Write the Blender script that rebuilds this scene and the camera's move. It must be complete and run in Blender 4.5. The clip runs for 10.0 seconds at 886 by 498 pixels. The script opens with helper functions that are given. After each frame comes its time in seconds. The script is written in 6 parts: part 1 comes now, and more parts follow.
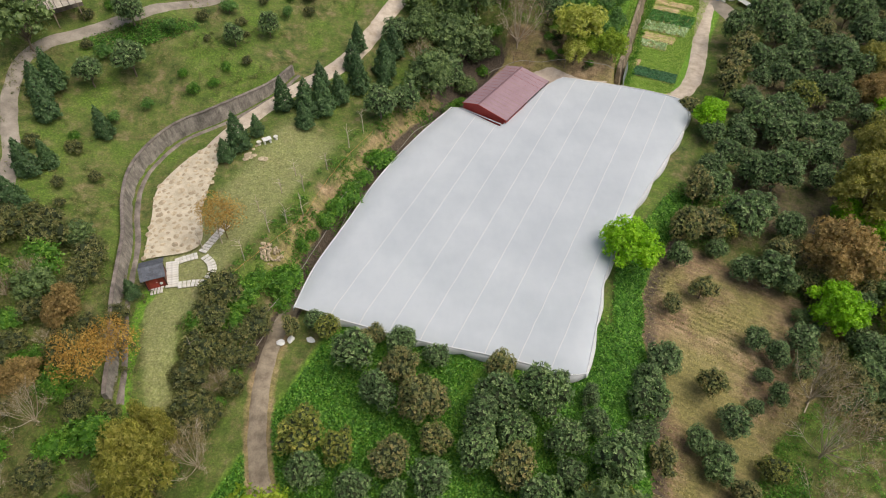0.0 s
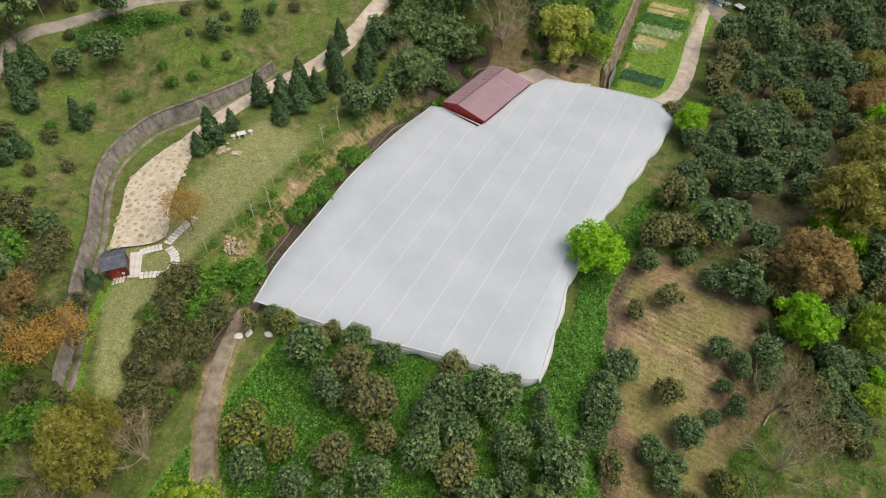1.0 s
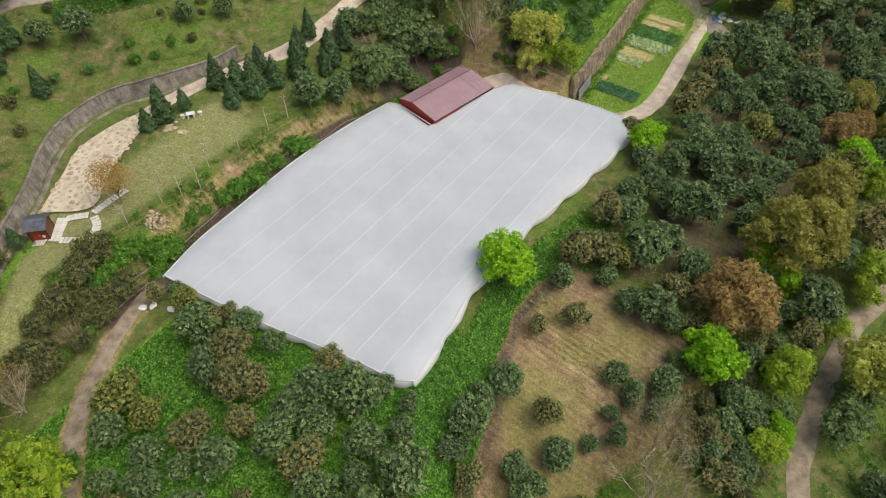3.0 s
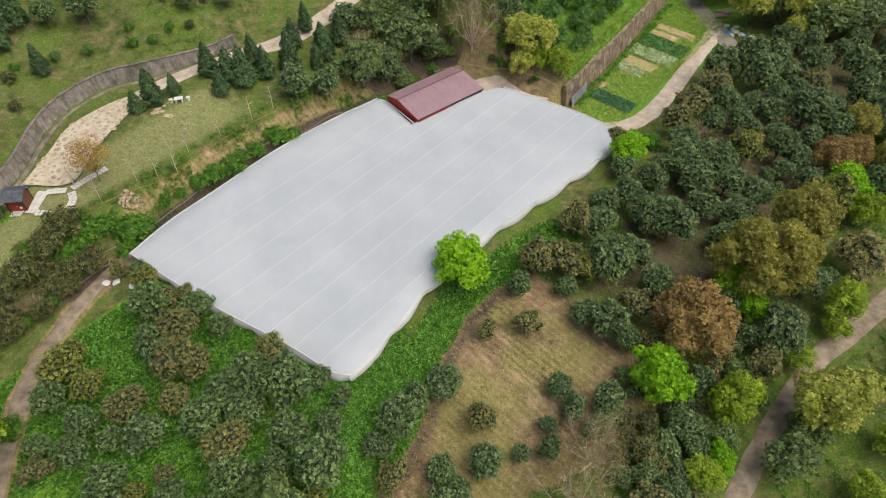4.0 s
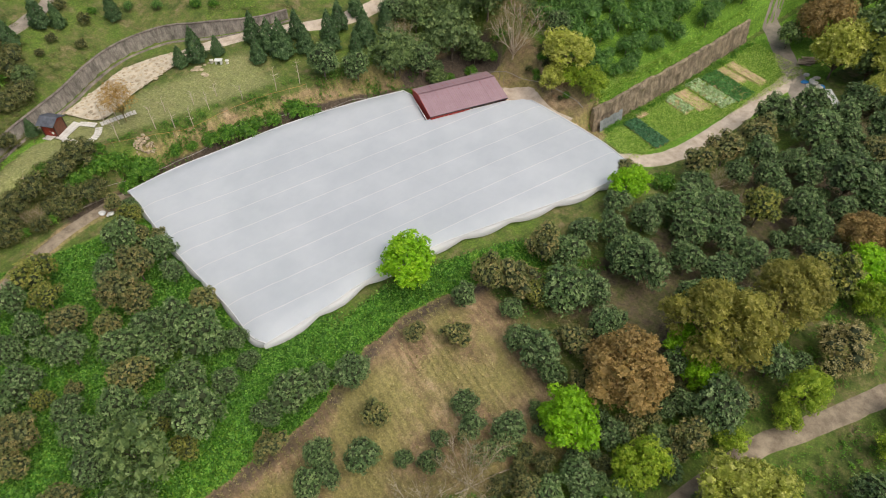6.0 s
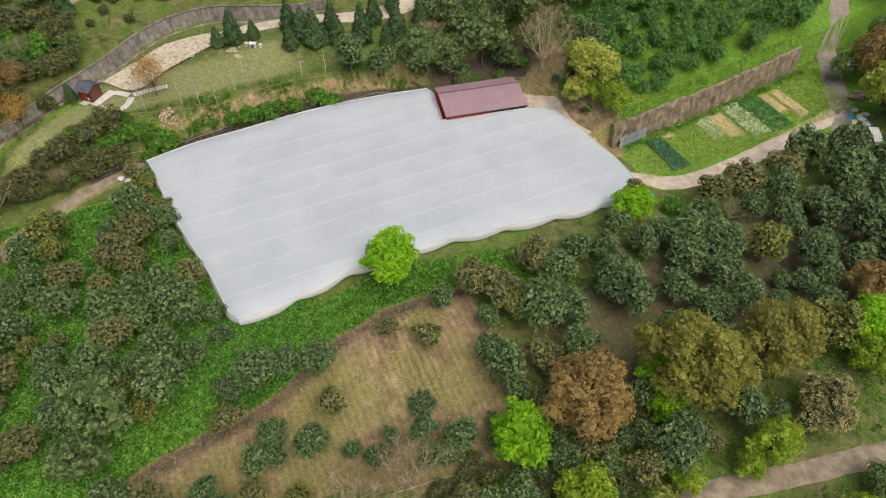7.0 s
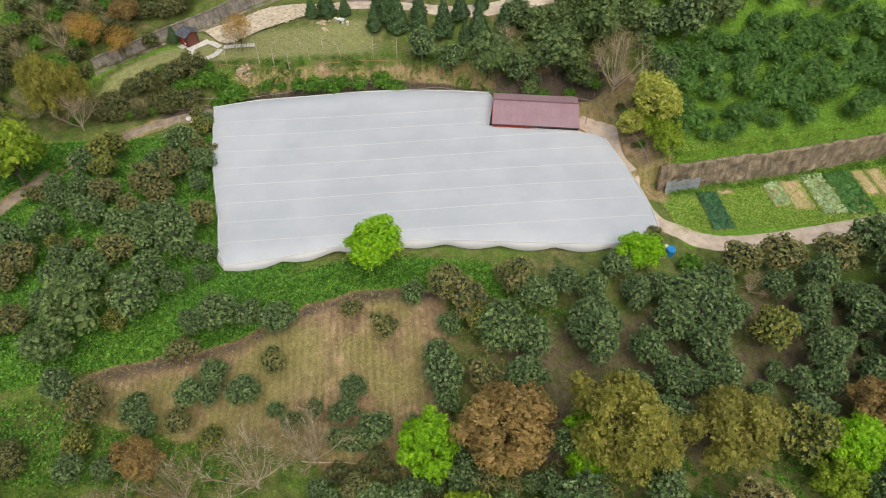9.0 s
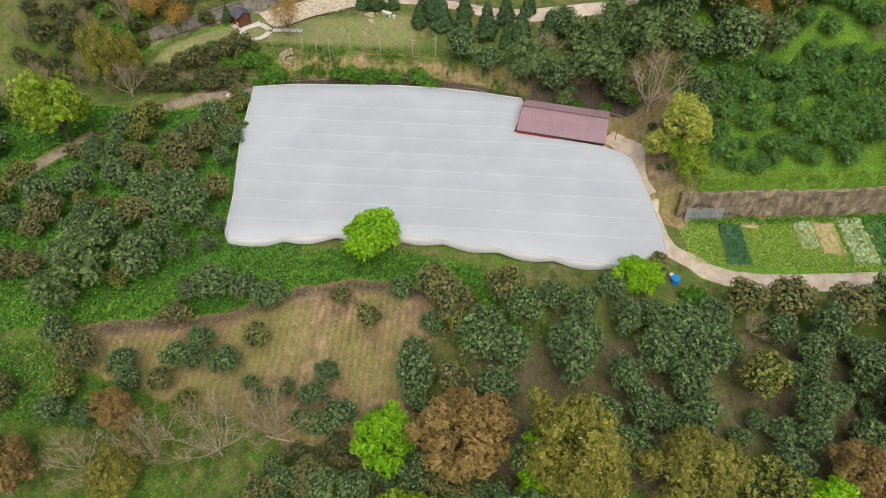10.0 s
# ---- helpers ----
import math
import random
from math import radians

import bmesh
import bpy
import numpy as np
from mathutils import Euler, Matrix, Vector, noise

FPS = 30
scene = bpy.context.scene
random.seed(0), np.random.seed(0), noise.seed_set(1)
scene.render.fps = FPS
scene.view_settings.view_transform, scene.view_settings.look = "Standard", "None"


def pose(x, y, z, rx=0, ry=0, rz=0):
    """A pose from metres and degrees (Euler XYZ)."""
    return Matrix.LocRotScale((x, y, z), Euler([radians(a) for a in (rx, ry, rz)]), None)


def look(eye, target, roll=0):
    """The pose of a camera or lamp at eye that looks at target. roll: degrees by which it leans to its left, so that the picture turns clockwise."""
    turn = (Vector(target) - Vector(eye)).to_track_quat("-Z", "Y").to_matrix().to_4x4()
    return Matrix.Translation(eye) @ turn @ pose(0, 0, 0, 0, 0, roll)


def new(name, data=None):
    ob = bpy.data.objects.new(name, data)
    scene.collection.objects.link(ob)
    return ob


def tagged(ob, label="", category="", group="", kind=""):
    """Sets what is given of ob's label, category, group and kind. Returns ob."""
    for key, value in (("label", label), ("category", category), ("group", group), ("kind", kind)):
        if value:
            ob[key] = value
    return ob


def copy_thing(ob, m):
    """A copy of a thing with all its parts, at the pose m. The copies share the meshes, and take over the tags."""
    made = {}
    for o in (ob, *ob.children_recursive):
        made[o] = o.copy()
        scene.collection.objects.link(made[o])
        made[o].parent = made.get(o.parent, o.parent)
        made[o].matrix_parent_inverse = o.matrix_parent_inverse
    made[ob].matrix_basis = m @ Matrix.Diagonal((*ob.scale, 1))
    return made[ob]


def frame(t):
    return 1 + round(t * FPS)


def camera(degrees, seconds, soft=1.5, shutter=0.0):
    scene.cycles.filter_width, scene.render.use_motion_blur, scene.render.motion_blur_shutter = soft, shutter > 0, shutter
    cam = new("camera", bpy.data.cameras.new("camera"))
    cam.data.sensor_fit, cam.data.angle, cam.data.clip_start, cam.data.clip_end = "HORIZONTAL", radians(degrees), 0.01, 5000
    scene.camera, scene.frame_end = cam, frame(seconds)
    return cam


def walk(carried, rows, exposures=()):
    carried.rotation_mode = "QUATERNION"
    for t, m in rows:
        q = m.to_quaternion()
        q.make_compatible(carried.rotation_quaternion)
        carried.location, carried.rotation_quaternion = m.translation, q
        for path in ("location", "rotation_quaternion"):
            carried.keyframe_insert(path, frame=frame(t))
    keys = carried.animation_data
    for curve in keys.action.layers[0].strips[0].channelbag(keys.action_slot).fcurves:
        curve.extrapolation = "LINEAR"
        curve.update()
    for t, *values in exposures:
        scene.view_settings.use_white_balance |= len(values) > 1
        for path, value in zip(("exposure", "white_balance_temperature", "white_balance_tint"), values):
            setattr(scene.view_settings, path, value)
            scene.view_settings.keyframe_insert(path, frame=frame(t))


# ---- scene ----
cam = camera(68.2, 10.0, 1.0)
METRES, EYE, TILT, LEAN, TURN = 100.0, 66.0, -47.5, 0.0, 0.0
ROWS = [
    (0.0, 0.0, 0.0, 0.0, 0.0, 0.0, -0.0),
    (0.5, 0.0325, 0.0015, 0.0006, 0.58, -0.04, -0.64),
    (1.0, 0.0699, 0.0032, 0.002, 1.61, -0.12, -1.76),
    (1.5, 0.1123, 0.0055, 0.0042, 2.86, -0.23, -3.11),
    (2.0, 0.1585, 0.0084, 0.0075, 4.12, -0.35, -4.47),
    (2.5, 0.2078, 0.0125, 0.0122, 5.43, -0.5, -5.87),
    (3.0, 0.2591, 0.0182, 0.0184, 6.87, -0.71, -7.39),
    (4.5, 0.4183, 0.0467, 0.0482, 13.4, -1.93, -13.97),
    (5.0, 0.4687, 0.0603, 0.0631, 16.37, -2.71, -16.87),
    (5.5, 0.5173, 0.0761, 0.0801, 19.49, -3.68, -19.8),
    (6.0, 0.5638, 0.0937, 0.0995, 22.74, -4.85, -22.69),
    (7.5, 0.6873, 0.1575, 0.1741, 34.26, -10.21, -31.43),
    (8.0, 0.7226, 0.1827, 0.203, 38.82, -12.68, -34.25),
    (8.5, 0.7541, 0.2098, 0.2333, 43.69, -15.54, -36.89),
    (9.0, 0.7819, 0.2383, 0.2649, 48.89, -18.74, -39.33),
    (9.5, 0.806, 0.2681, 0.2978, 54.47, -22.37, -41.51),
    (10.0, 0.8263, 0.2992, 0.3319, 60.4, -26.37, -43.41),
]
walk(cam, [(t, pose(0, 0, EYE, TILT, LEAN, TURN) @ pose(METRES * x, METRES * y, METRES * z, 90 + pitch, roll, yaw)) for t, x, y, z, yaw, pitch, roll in ROWS])

# ---- light: a bright overcast day ----
sky_world = bpy.data.worlds.new("sky")
sky_world.use_nodes = True
scene.world = sky_world
sky = sky_world.node_tree.nodes.new("ShaderNodeTexSky")
sky.sky_type, sky.sun_disc = "NISHITA", False
sky.sun_elevation, sky.sun_rotation = radians(58), radians(100)
sky.air_density, sky.dust_density, sky.ozone_density = 1.0, 6.0, 0.6
back = sky_world.node_tree.nodes["Background"]
back.inputs["Strength"].default_value = 0.098
sky_world.node_tree.links.new(sky.outputs[0], back.inputs["Color"])
sun = new("sun", bpy.data.lights.new("sun", "SUN"))
sun.data.energy, sun.data.angle, sun.data.color = 1.85, radians(60), (1.0, 0.962, 0.9)
sun.matrix_world = look((40, -9, 92), (0, 0, 0))
scene.view_settings.exposure = 0.0

# ---- small helpers ----
def rgb(r, g, b):
    """A colour from 0..255 display values, as linear light."""
    return tuple((c / 255 / 12.92) if c < 10.3 else ((c / 255 + 0.055) / 1.055) ** 2.4 for c in (r, g, b)) + (1.0,)


def part(name, bm, material, parent=None, label="", smooth=False):
    """One bmesh, or a tuple of points and faces, as one mesh object under a thing."""
    me = bpy.data.meshes.new(name)
    if isinstance(bm, tuple):
        me.from_pydata(bm[0], [], bm[1])
    else:
        bm.to_mesh(me)
        bm.free()
    if smooth:
        me.shade_smooth()
    if material:
        me.materials.append(material)
    ob = new(name, me)
    if parent:
        ob.parent = parent
    if label:
        ob["label"] = label
    return ob


def thing(name, label, category, group="", at=None):
    """An empty that holds the parts of one thing."""
    ob = tagged(new(name), label, category, group)
    if at is not None:
        ob.matrix_basis = at
    return ob


def box(bm, x0, y0, z0, x1, y1, z1, m=None):
    made = bmesh.ops.create_cube(bm, size=1)["verts"]
    for p in made:
        p.co = Vector(((x0 + x1) / 2 + p.co.x * (x1 - x0), (y0 + y1) / 2 + p.co.y * (y1 - y0), (z0 + z1) / 2 + p.co.z * (z1 - z0)))
        if m is not None:
            p.co = m @ p.co
    return made


def bevelled(bm, w=0.02):
    bmesh.ops.bevel(bm, geom=bm.edges[:], offset=w, segments=1, affect="EDGES")
    return bm


def tube(points, radii, sides=5, verts=None, faces=None):
    """A tapered tube along points; adds to verts and faces."""
    verts = [] if verts is None else verts
    faces = [] if faces is None else faces
    n0 = len(verts)
    pts = [Vector(p) for p in points]
    for i, p in enumerate(pts):
        way = (pts[min(i + 1, len(pts) - 1)] - pts[max(i - 1, 0)]).normalized()
        a = way.orthogonal().normalized()
        b = way.cross(a)
        r = radii[i] if hasattr(radii, "__len__") else radii
        for k in range(sides):
            w = 2 * math.pi * k / sides
            verts.append(tuple(p + a * (r * math.cos(w)) + b * (r * math.sin(w))))
    for i in range(len(pts) - 1):
        for k in range(sides):
            faces.append((n0 + i * sides + k, n0 + i * sides + (k + 1) % sides, n0 + (i + 1) * sides + (k + 1) % sides, n0 + (i + 1) * sides + k))
    faces.append(tuple(n0 + (len(pts) - 1) * sides + k for k in range(sides)))
    return verts, faces


# ---- materials ----
def material(name, rough=0.8):
    m = bpy.data.materials.new(name)
    m.use_nodes = True
    nodes, links = m.node_tree.nodes, m.node_tree.links
    shader = nodes["Principled BSDF"]
    shader.inputs["Roughness"].default_value = rough
    return m, nodes, links, shader


def noise_at(nodes, links, scale, detail=4.0, rough=0.6, stretch=None, space="Object"):
    co = nodes.new("ShaderNodeTexCoord")
    tex = nodes.new("ShaderNodeTexNoise")
    tex.inputs["Scale"].default_value, tex.inputs["Detail"].default_value, tex.inputs["Roughness"].default_value = scale, detail, rough
    if stretch:
        mp = nodes.new("ShaderNodeMapping")
        mp.inputs["Scale"].default_value = stretch[:3]
        if len(stretch) > 3:
            mp.inputs["Rotation"].default_value = (0, 0, stretch[3])
        links.new(co.outputs[space], mp.inputs[0])
        links.new(mp.outputs[0], tex.inputs["Vector"])
    else:
        links.new(co.outputs[space], tex.inputs["Vector"])
    return tex.outputs["Fac"]


def ramp(nodes, links, fac, *stops):
    r = nodes.new("ShaderNodeValToRGB")
    e = r.color_ramp.elements
    while len(e) < len(stops):
        e.new(0.5)
    for k, (at, colour) in zip(e, stops):
        k.position, k.color = at, colour
    links.new(fac, r.inputs[0])
    return r.outputs[0]


def blend(nodes, links, fac, a, b, mode="MIX"):
    mx = nodes.new("ShaderNodeMix")
    mx.data_type, mx.blend_type = "RGBA", mode
    for value, key in ((fac, 0), (a, 6), (b, 7)):
        if isinstance(value, (int, float)):
            mx.inputs[key].default_value = value
        elif isinstance(value, tuple):
            mx.inputs[key].default_value = value
        else:
            links.new(value, mx.inputs[key])
    return mx.outputs[2]


def add_bump(nodes, links, shader, height, strength=0.4, distance=0.05):
    b = nodes.new("ShaderNodeBump")
    b.inputs["Strength"].default_value, b.inputs["Distance"].default_value = strength, distance
    links.new(height, b.inputs["Height"])
    links.new(b.outputs[0], shader.inputs["Normal"])


def plain(name, c1, c2, scale=1.5, fine=18.0, rough=0.8, bump=0.3, metal=0.0, per_object=0.0, stretch=None, space="Object"):
    """Two colours mixed by a coarse and a fine noise, with fine relief."""
    m, n, l, s = material(name, rough)
    coarse, grain = noise_at(n, l, scale, stretch=stretch, space=space), noise_at(n, l, fine, 3, space=space)
    mid = tuple((a + b) / 2 for a, b in zip(c1, c2))
    c = ramp(n, l, coarse, (0.32, c1), (0.5, mid), (0.68, c2))
    c = blend(n, l, 0.35, c, ramp(n, l, grain, (0.3, (0.35, 0.35, 0.35, 1)), (0.7, (0.75, 0.75, 0.75, 1))), "OVERLAY")
    if per_object:
        info = n.new("ShaderNodeObjectInfo")
        c = blend(n, l, per_object, c, ramp(n, l, info.outputs["Random"], (0.0, (0.2, 0.2, 0.2, 1)), (1.0, (0.8, 0.8, 0.8, 1))), "OVERLAY")
    l.new(c, s.inputs["Base Color"])
    s.inputs["Metallic"].default_value = metal
    if bump:
        add_bump(n, l, s, grain, bump, 0.03)
    return m


def leaf_material(name, dark, mid, light, thin=0.3, rough=0.55, vary=0.4, apart=0.78):
    """Leaves: each one a little different, each plant a little different, light shining through."""
    m, n, l, s = material(name, rough)
    geo, info = n.new("ShaderNodeNewGeometry"), n.new("ShaderNodeObjectInfo")
    low, high = (tuple(apart * a + (1 - apart) * b for a, b in zip(end, mid)) for end in (dark, light))
    c = ramp(n, l, geo.outputs["Random Per Island"], (0.0, low), (0.5, mid), (1.0, high))
    big = noise_at(n, l, 0.9, 2)
    c = blend(n, l, vary, c, ramp(n, l, big, (0.3, (0.25, 0.25, 0.25, 1)), (0.7, (0.78, 0.78, 0.78, 1))), "OVERLAY")
    c = blend(n, l, 0.3, c, ramp(n, l, info.outputs["Random"], (0.0, (0.28, 0.3, 0.3, 1)), (0.5, (0.5, 0.5, 0.5, 1)), (1.0, (0.68, 0.68, 0.58, 1))), "OVERLAY")
    l.new(c, s.inputs["Base Color"])
    through_leaf = n.new("ShaderNodeBsdfTranslucent")
    l.new(c, through_leaf.inputs["Color"])
    mix = n.new("ShaderNodeMixShader")
    mix.inputs[0].default_value = thin
    l.new(s.outputs[0], mix.inputs[1])
    l.new(through_leaf.outputs[0], mix.inputs[2])
    l.new(mix.outputs[0], n["Material Output"].inputs["Surface"])
    return m


# Dark colour painted in for the shade between a crown's leaves.
SHADE_CORE = plain("inner_crown", rgb(42, 52, 30), rgb(66, 76, 46), 2.5, 20, 0.95, 0.5)
BARK = plain("bark", rgb(92, 80, 66), rgb(140, 128, 112), 3, 25, 0.9, 0.6)
PALE_TWIG = plain("pale_twig", rgb(172, 156, 136), rgb(214, 202, 182), 2, 20, 0.9, 0.2)
BROWN_TWIG = plain("brown_twig", rgb(112, 102, 62), rgb(154, 140, 94), 2, 20, 0.9, 0.2)
LEAF = {
    "L": leaf_material("loquat_leaf", rgb(58, 86, 44), rgb(98, 126, 70), rgb(152, 174, 114), 0.14, 0.55, apart=0.85),
    "R": leaf_material("rusty_leaf", rgb(82, 94, 50), rgb(124, 130, 74), rgb(178, 158, 100), 0.15, 0.5),
    "O": leaf_material("olive_leaf", rgb(80, 96, 38), rgb(128, 138, 58), rgb(180, 172, 82), 0.2),
    "B": leaf_material("lime_leaf", rgb(104, 150, 14), rgb(146, 200, 20), rgb(182, 226, 52), 0.4),
    "C": leaf_material("bronze_leaf", rgb(120, 106, 56), rgb(162, 138, 80), rgb(200, 170, 112), 0.35),
    "D": leaf_material("khaki_leaf", rgb(114, 118, 44), rgb(158, 156, 66), rgb(196, 188, 102), 0.35),
    "E": leaf_material("yellow_leaf", rgb(130, 146, 48), rgb(186, 192, 80), rgb(228, 226, 138), 0.35),
    "Y": leaf_material("young_leaf", rgb(104, 138, 28), rgb(152, 180, 44), rgb(192, 206, 76), 0.35),
    "H": leaf_material("deep_leaf", rgb(62, 86, 44), rgb(100, 124, 66), rgb(146, 166, 100), 0.16),
    "I": leaf_material("citrus_leaf", rgb(58, 98, 36), rgb(88, 132, 54), rgb(130, 168, 82), 0.2),
    "J": leaf_material("amber_leaf", rgb(150, 116, 48), rgb(190, 150, 70), rgb(216, 182, 100), 0.4),
    "F": leaf_material("cypress_leaf", rgb(54, 84, 46), rgb(82, 114, 66), rgb(120, 148, 94)),
    "S": leaf_material("scrub_leaf", rgb(76, 86, 42), rgb(108, 114, 62), rgb(152, 146, 90)),
    "W": leaf_material("straw_leaf", rgb(120, 116, 62), rgb(166, 156, 98), rgb(210, 198, 148)),
    "V": leaf_material("bush_leaf", rgb(60, 104, 26), rgb(90, 140, 38), rgb(138, 176, 66), 0.35),
    "K": leaf_material("creeper_leaf", rgb(44, 88, 20), rgb(86, 143, 40), rgb(146, 194, 82), 0.38, apart=0.9),
    "N": leaf_material("garden_weed", rgb(126, 160, 54), rgb(178, 204, 94), rgb(222, 232, 142), 0.48, apart=0.95),
    "T": leaf_material("grass_blade", rgb(92, 138, 34), rgb(136, 180, 56), rgb(188, 212, 98), 0.42, apart=0.95),
}

# ---- the lie of the land ----
def sm(a, b, x):
    """A smooth step from 0 at a to 1 at b."""
    k = np.clip((x - a) / (b - a), 0.0, 1.0)
    return k * k * (3 - 2 * k)


def local(x, y):
    """Along and across the long side of the covered field."""
    return 0.43 * x + 0.903 * y, 0.903 * x - 0.43 * y


def world(u, v):
    return 0.43 * u + 0.903 * v, 0.903 * u - 0.43 * v


def to_line(x, y, pts):
    """The distance to a line of points, and the side (left of its run: plus)."""
    x, y = np.asarray(x, float), np.asarray(y, float)
    best, side = np.full(x.shape, 1e9), np.ones(x.shape)
    for (ax, ay), (bx, by) in zip(pts, pts[1:]):
        dx, dy = bx - ax, by - ay
        k = np.clip(((x - ax) * dx + (y - ay) * dy) / (dx * dx + dy * dy), 0, 1)
        d = np.hypot(x - ax - k * dx, y - ay - k * dy)
        s = np.sign(dx * (y - ay) - dy * (x - ax))
        near = d < best - 1e-6
        best, side = np.where(near, d, best), np.where(near, s, side)
    return best, side


def wall_line(u):
    """Where the garden's retaining wall runs, across the field."""
    return -14.8 - 0.1 * (u - 105.7)


HILL_WALL = [(-23.5, 91.0), (-26.6, 85.6), (-32.6, 80.2), (-38.2, 76.6), (-41.1, 72.0), (-42.0, 67.6), (-41.2, 62.6), (-39.2, 56.5), (-38.2, 51.2),
             (-37.3, 46.4), (-36.0, 41.9), (-34.9, 38.3), (-34.1, 34.2)]
HILL_EDGE = [(-34.5, -60.0), *HILL_WALL[::-1], (-16.0, 100.0), (-11.5, 112.0), (30.0, 220.0)]


def bank_foot(u):
    """Where the overgrown bank beside the net ends and the orchard floor begins, across the field."""
    return np.interp(u, [8, 20, 31, 36, 42, 48, 53, 60, 66, 72, 82, 100, 112], [15, 12, 9.0, 7.6, 6.4, 4.4, 2.0, 0.4, 0.8, 1.8, 4.5, 6.0, 4.0])


def net_side(u):
    """Where the net's upper side runs, across the field."""
    return np.interp(u, [36, 43, 52, 62, 73, 82, 100], [-37.3, -38.7, -39.2, -39.8, -39.0, -37.4, -35.4])


def ground(x, y):
    """The height of the land."""
    x, y = np.asarray(x, float), np.asarray(y, float)
    u, v = local(x, y)
    vw = wall_line(u)
    vb = bank_foot(u)
    fall = sm(24, 40, u) * sm(94, 66, u)
    drop = 2.0 - 1.1 * sm(72, 104, u) - 1.0 * sm(36, 18, u) + 0.9 * sm(56, 42, u) * sm(24, 40, u)
    z = 0.8 - drop * sm(-4.6, 0.8, v - vb) - (0.02 + 0.12 * fall) * np.clip(v - 2, 0, 22) - 0.05 * np.clip(v - 24, 0, 24)
    z = z + 4.5 * sm(-38.5, -46, v)
    z = z + 2.6 * sm(38, 74, u) * sm(-49, -57, v) + 2.4 * sm(74, 98, u) * sm(-45, -53, v)
    ditch = v - net_side(u)
    z = z - 1.1 * sm(-2.4, -1.3, ditch) * sm(0.3, -0.7, ditch) * sm(33, 37, u) * sm(102, 94, u)
    d, side = to_line(x, y, HILL_EDGE)
    d = d * side
    z = z + 2.0 * sm(0.35, 1.1, d) * sm(78, 66, u) * sm(8, 20, u) + 0.32 * np.clip(d - 1.0, 0, 80)
    up = sm(98, 106, u) * (2.0 + 0.22 * np.clip(vw - v, 0, 60) + 0.05 * np.clip(u - 97, 0, 80)) * sm(-70, -45, v)
    low = -2.3 * sm(97, 106, u) * sm(7, -1, v) + 0.06 * np.clip(u - 128, 0, 80)
    k = sm(vw - 1.0, vw - 1.7, v)
    return z + up * k + low * (1 - k)
DIRT_TRACK = [(-17.4, 54.0), (-19.3, 49.0), (-20.3, 44.0), (-20.6, 40.0), (-20.4, 36.0), (-19.8, 32.0), (-18.4, 27.0), (-14.0, 18.0), (-8.0, 8.0), (0.0, -15.0)]
GARDEN_ROAD = [(36.5, 94.6), (39.2, 97.6), (42.5, 99.3), (45.0, 102.6), (47.3, 107.4), (49.8, 114.4), (53.2, 124.6), (55.6, 131.2), (56.0, 136.0)]
VALLEY_ROAD = [(60.5, 122.5), (58.0, 130.0), (55.6, 135.0), (51.5, 143.0), (47.0, 152.0), (40.0, 168.0), (30.0, 190.0)]
UPPER_ROAD = [(-3.0, 122.0), (-8.4, 110.4), (-12.6, 100.8), (-17.2, 93.2), (-22.6, 87.4), (-27.2, 82.4), (-31.2, 77.4), (-33.6, 73.0)]
YARD_EDGE = [(-37.0, 53.6), (-38.1, 60.5), (-38.9, 66.4), (-36.4, 71.8), (-33.0, 75.2), (-30.2, 76.0), (-31.6, 70.6), (-31.9, 62.8), (-30.8, 55.8)]
EAST_ROAD = [(110.0, 118.0), (92.0, 90.0), (79.7, 73.2), (75.5, 67.6), (71.9, 63.2), (68.6, 59.3), (64.2, 51.0), (60.9, 43.3), (59.0, 36.0), (58.0, 10.0)]
HILL_ROAD = [(-54.0, 58.0), (-56.2, 66.8), (-58.2, 71.3), (-60.2, 77.5), (-60.6, 83.5), (-58.4, 87.6), (-55.3, 89.8), (-49.4, 93.8), (-43.4, 98.3), (-37.9, 104.0), (-28.0, 114.0)]

SHED_LANE = [(13.6, 99.4), (16.8, 100.6), (20.0, 100.3), (25.5, 98.6), (31.0, 97.6), (35.2, 96.4), (38.0, 96.6)]

TERRACE_WALL = [world(k, float(wall_line(k))) for k in (104.5, 112, 122, 132, 147)]


def smooth_line(pts, step=0.8):
    """Points at even steps along a smooth line through pts."""
    p = np.array([(2 * pts[0][0] - pts[1][0], 2 * pts[0][1] - pts[1][1]), *pts, (2 * pts[-1][0] - pts[-2][0], 2 * pts[-1][1] - pts[-2][1])])
    out = []
    for i in range(1, len(p) - 2):
        n = max(2, int(np.hypot(*(p[i + 1] - p[i])) / step))
        for k in range(n):
            t = k / n
            out.append(tuple(0.5 * (2 * p[i] + (p[i + 1] - p[i - 1]) * t + (2 * p[i - 1] - 5 * p[i] + 4 * p[i + 1] - p[i + 2]) * t * t + (3 * p[i] - p[i - 1] - 3 * p[i + 1] + p[i + 2]) * t ** 3)))
    out.append(tuple(p[-2]))
    return out


def inside(x, y, poly):
    """Whether points lie in a polygon."""
    x, y = np.asarray(x, float), np.asarray(y, float)
    hit = np.zeros(x.shape, bool)
    for (ax, ay), (bx, by) in zip(poly, poly[1:] + poly[:1]):
        hit ^= ((ay > y) != (by > y)) & (x < (bx - ax) * (y - ay) / (by - ay + 1e-12) + ax)
    return hit


def lawn_axis(u):
    """Middle of the lawn strip below the cabin."""
    return -48.8 + 0.75 * np.maximum(0, 27 - u)


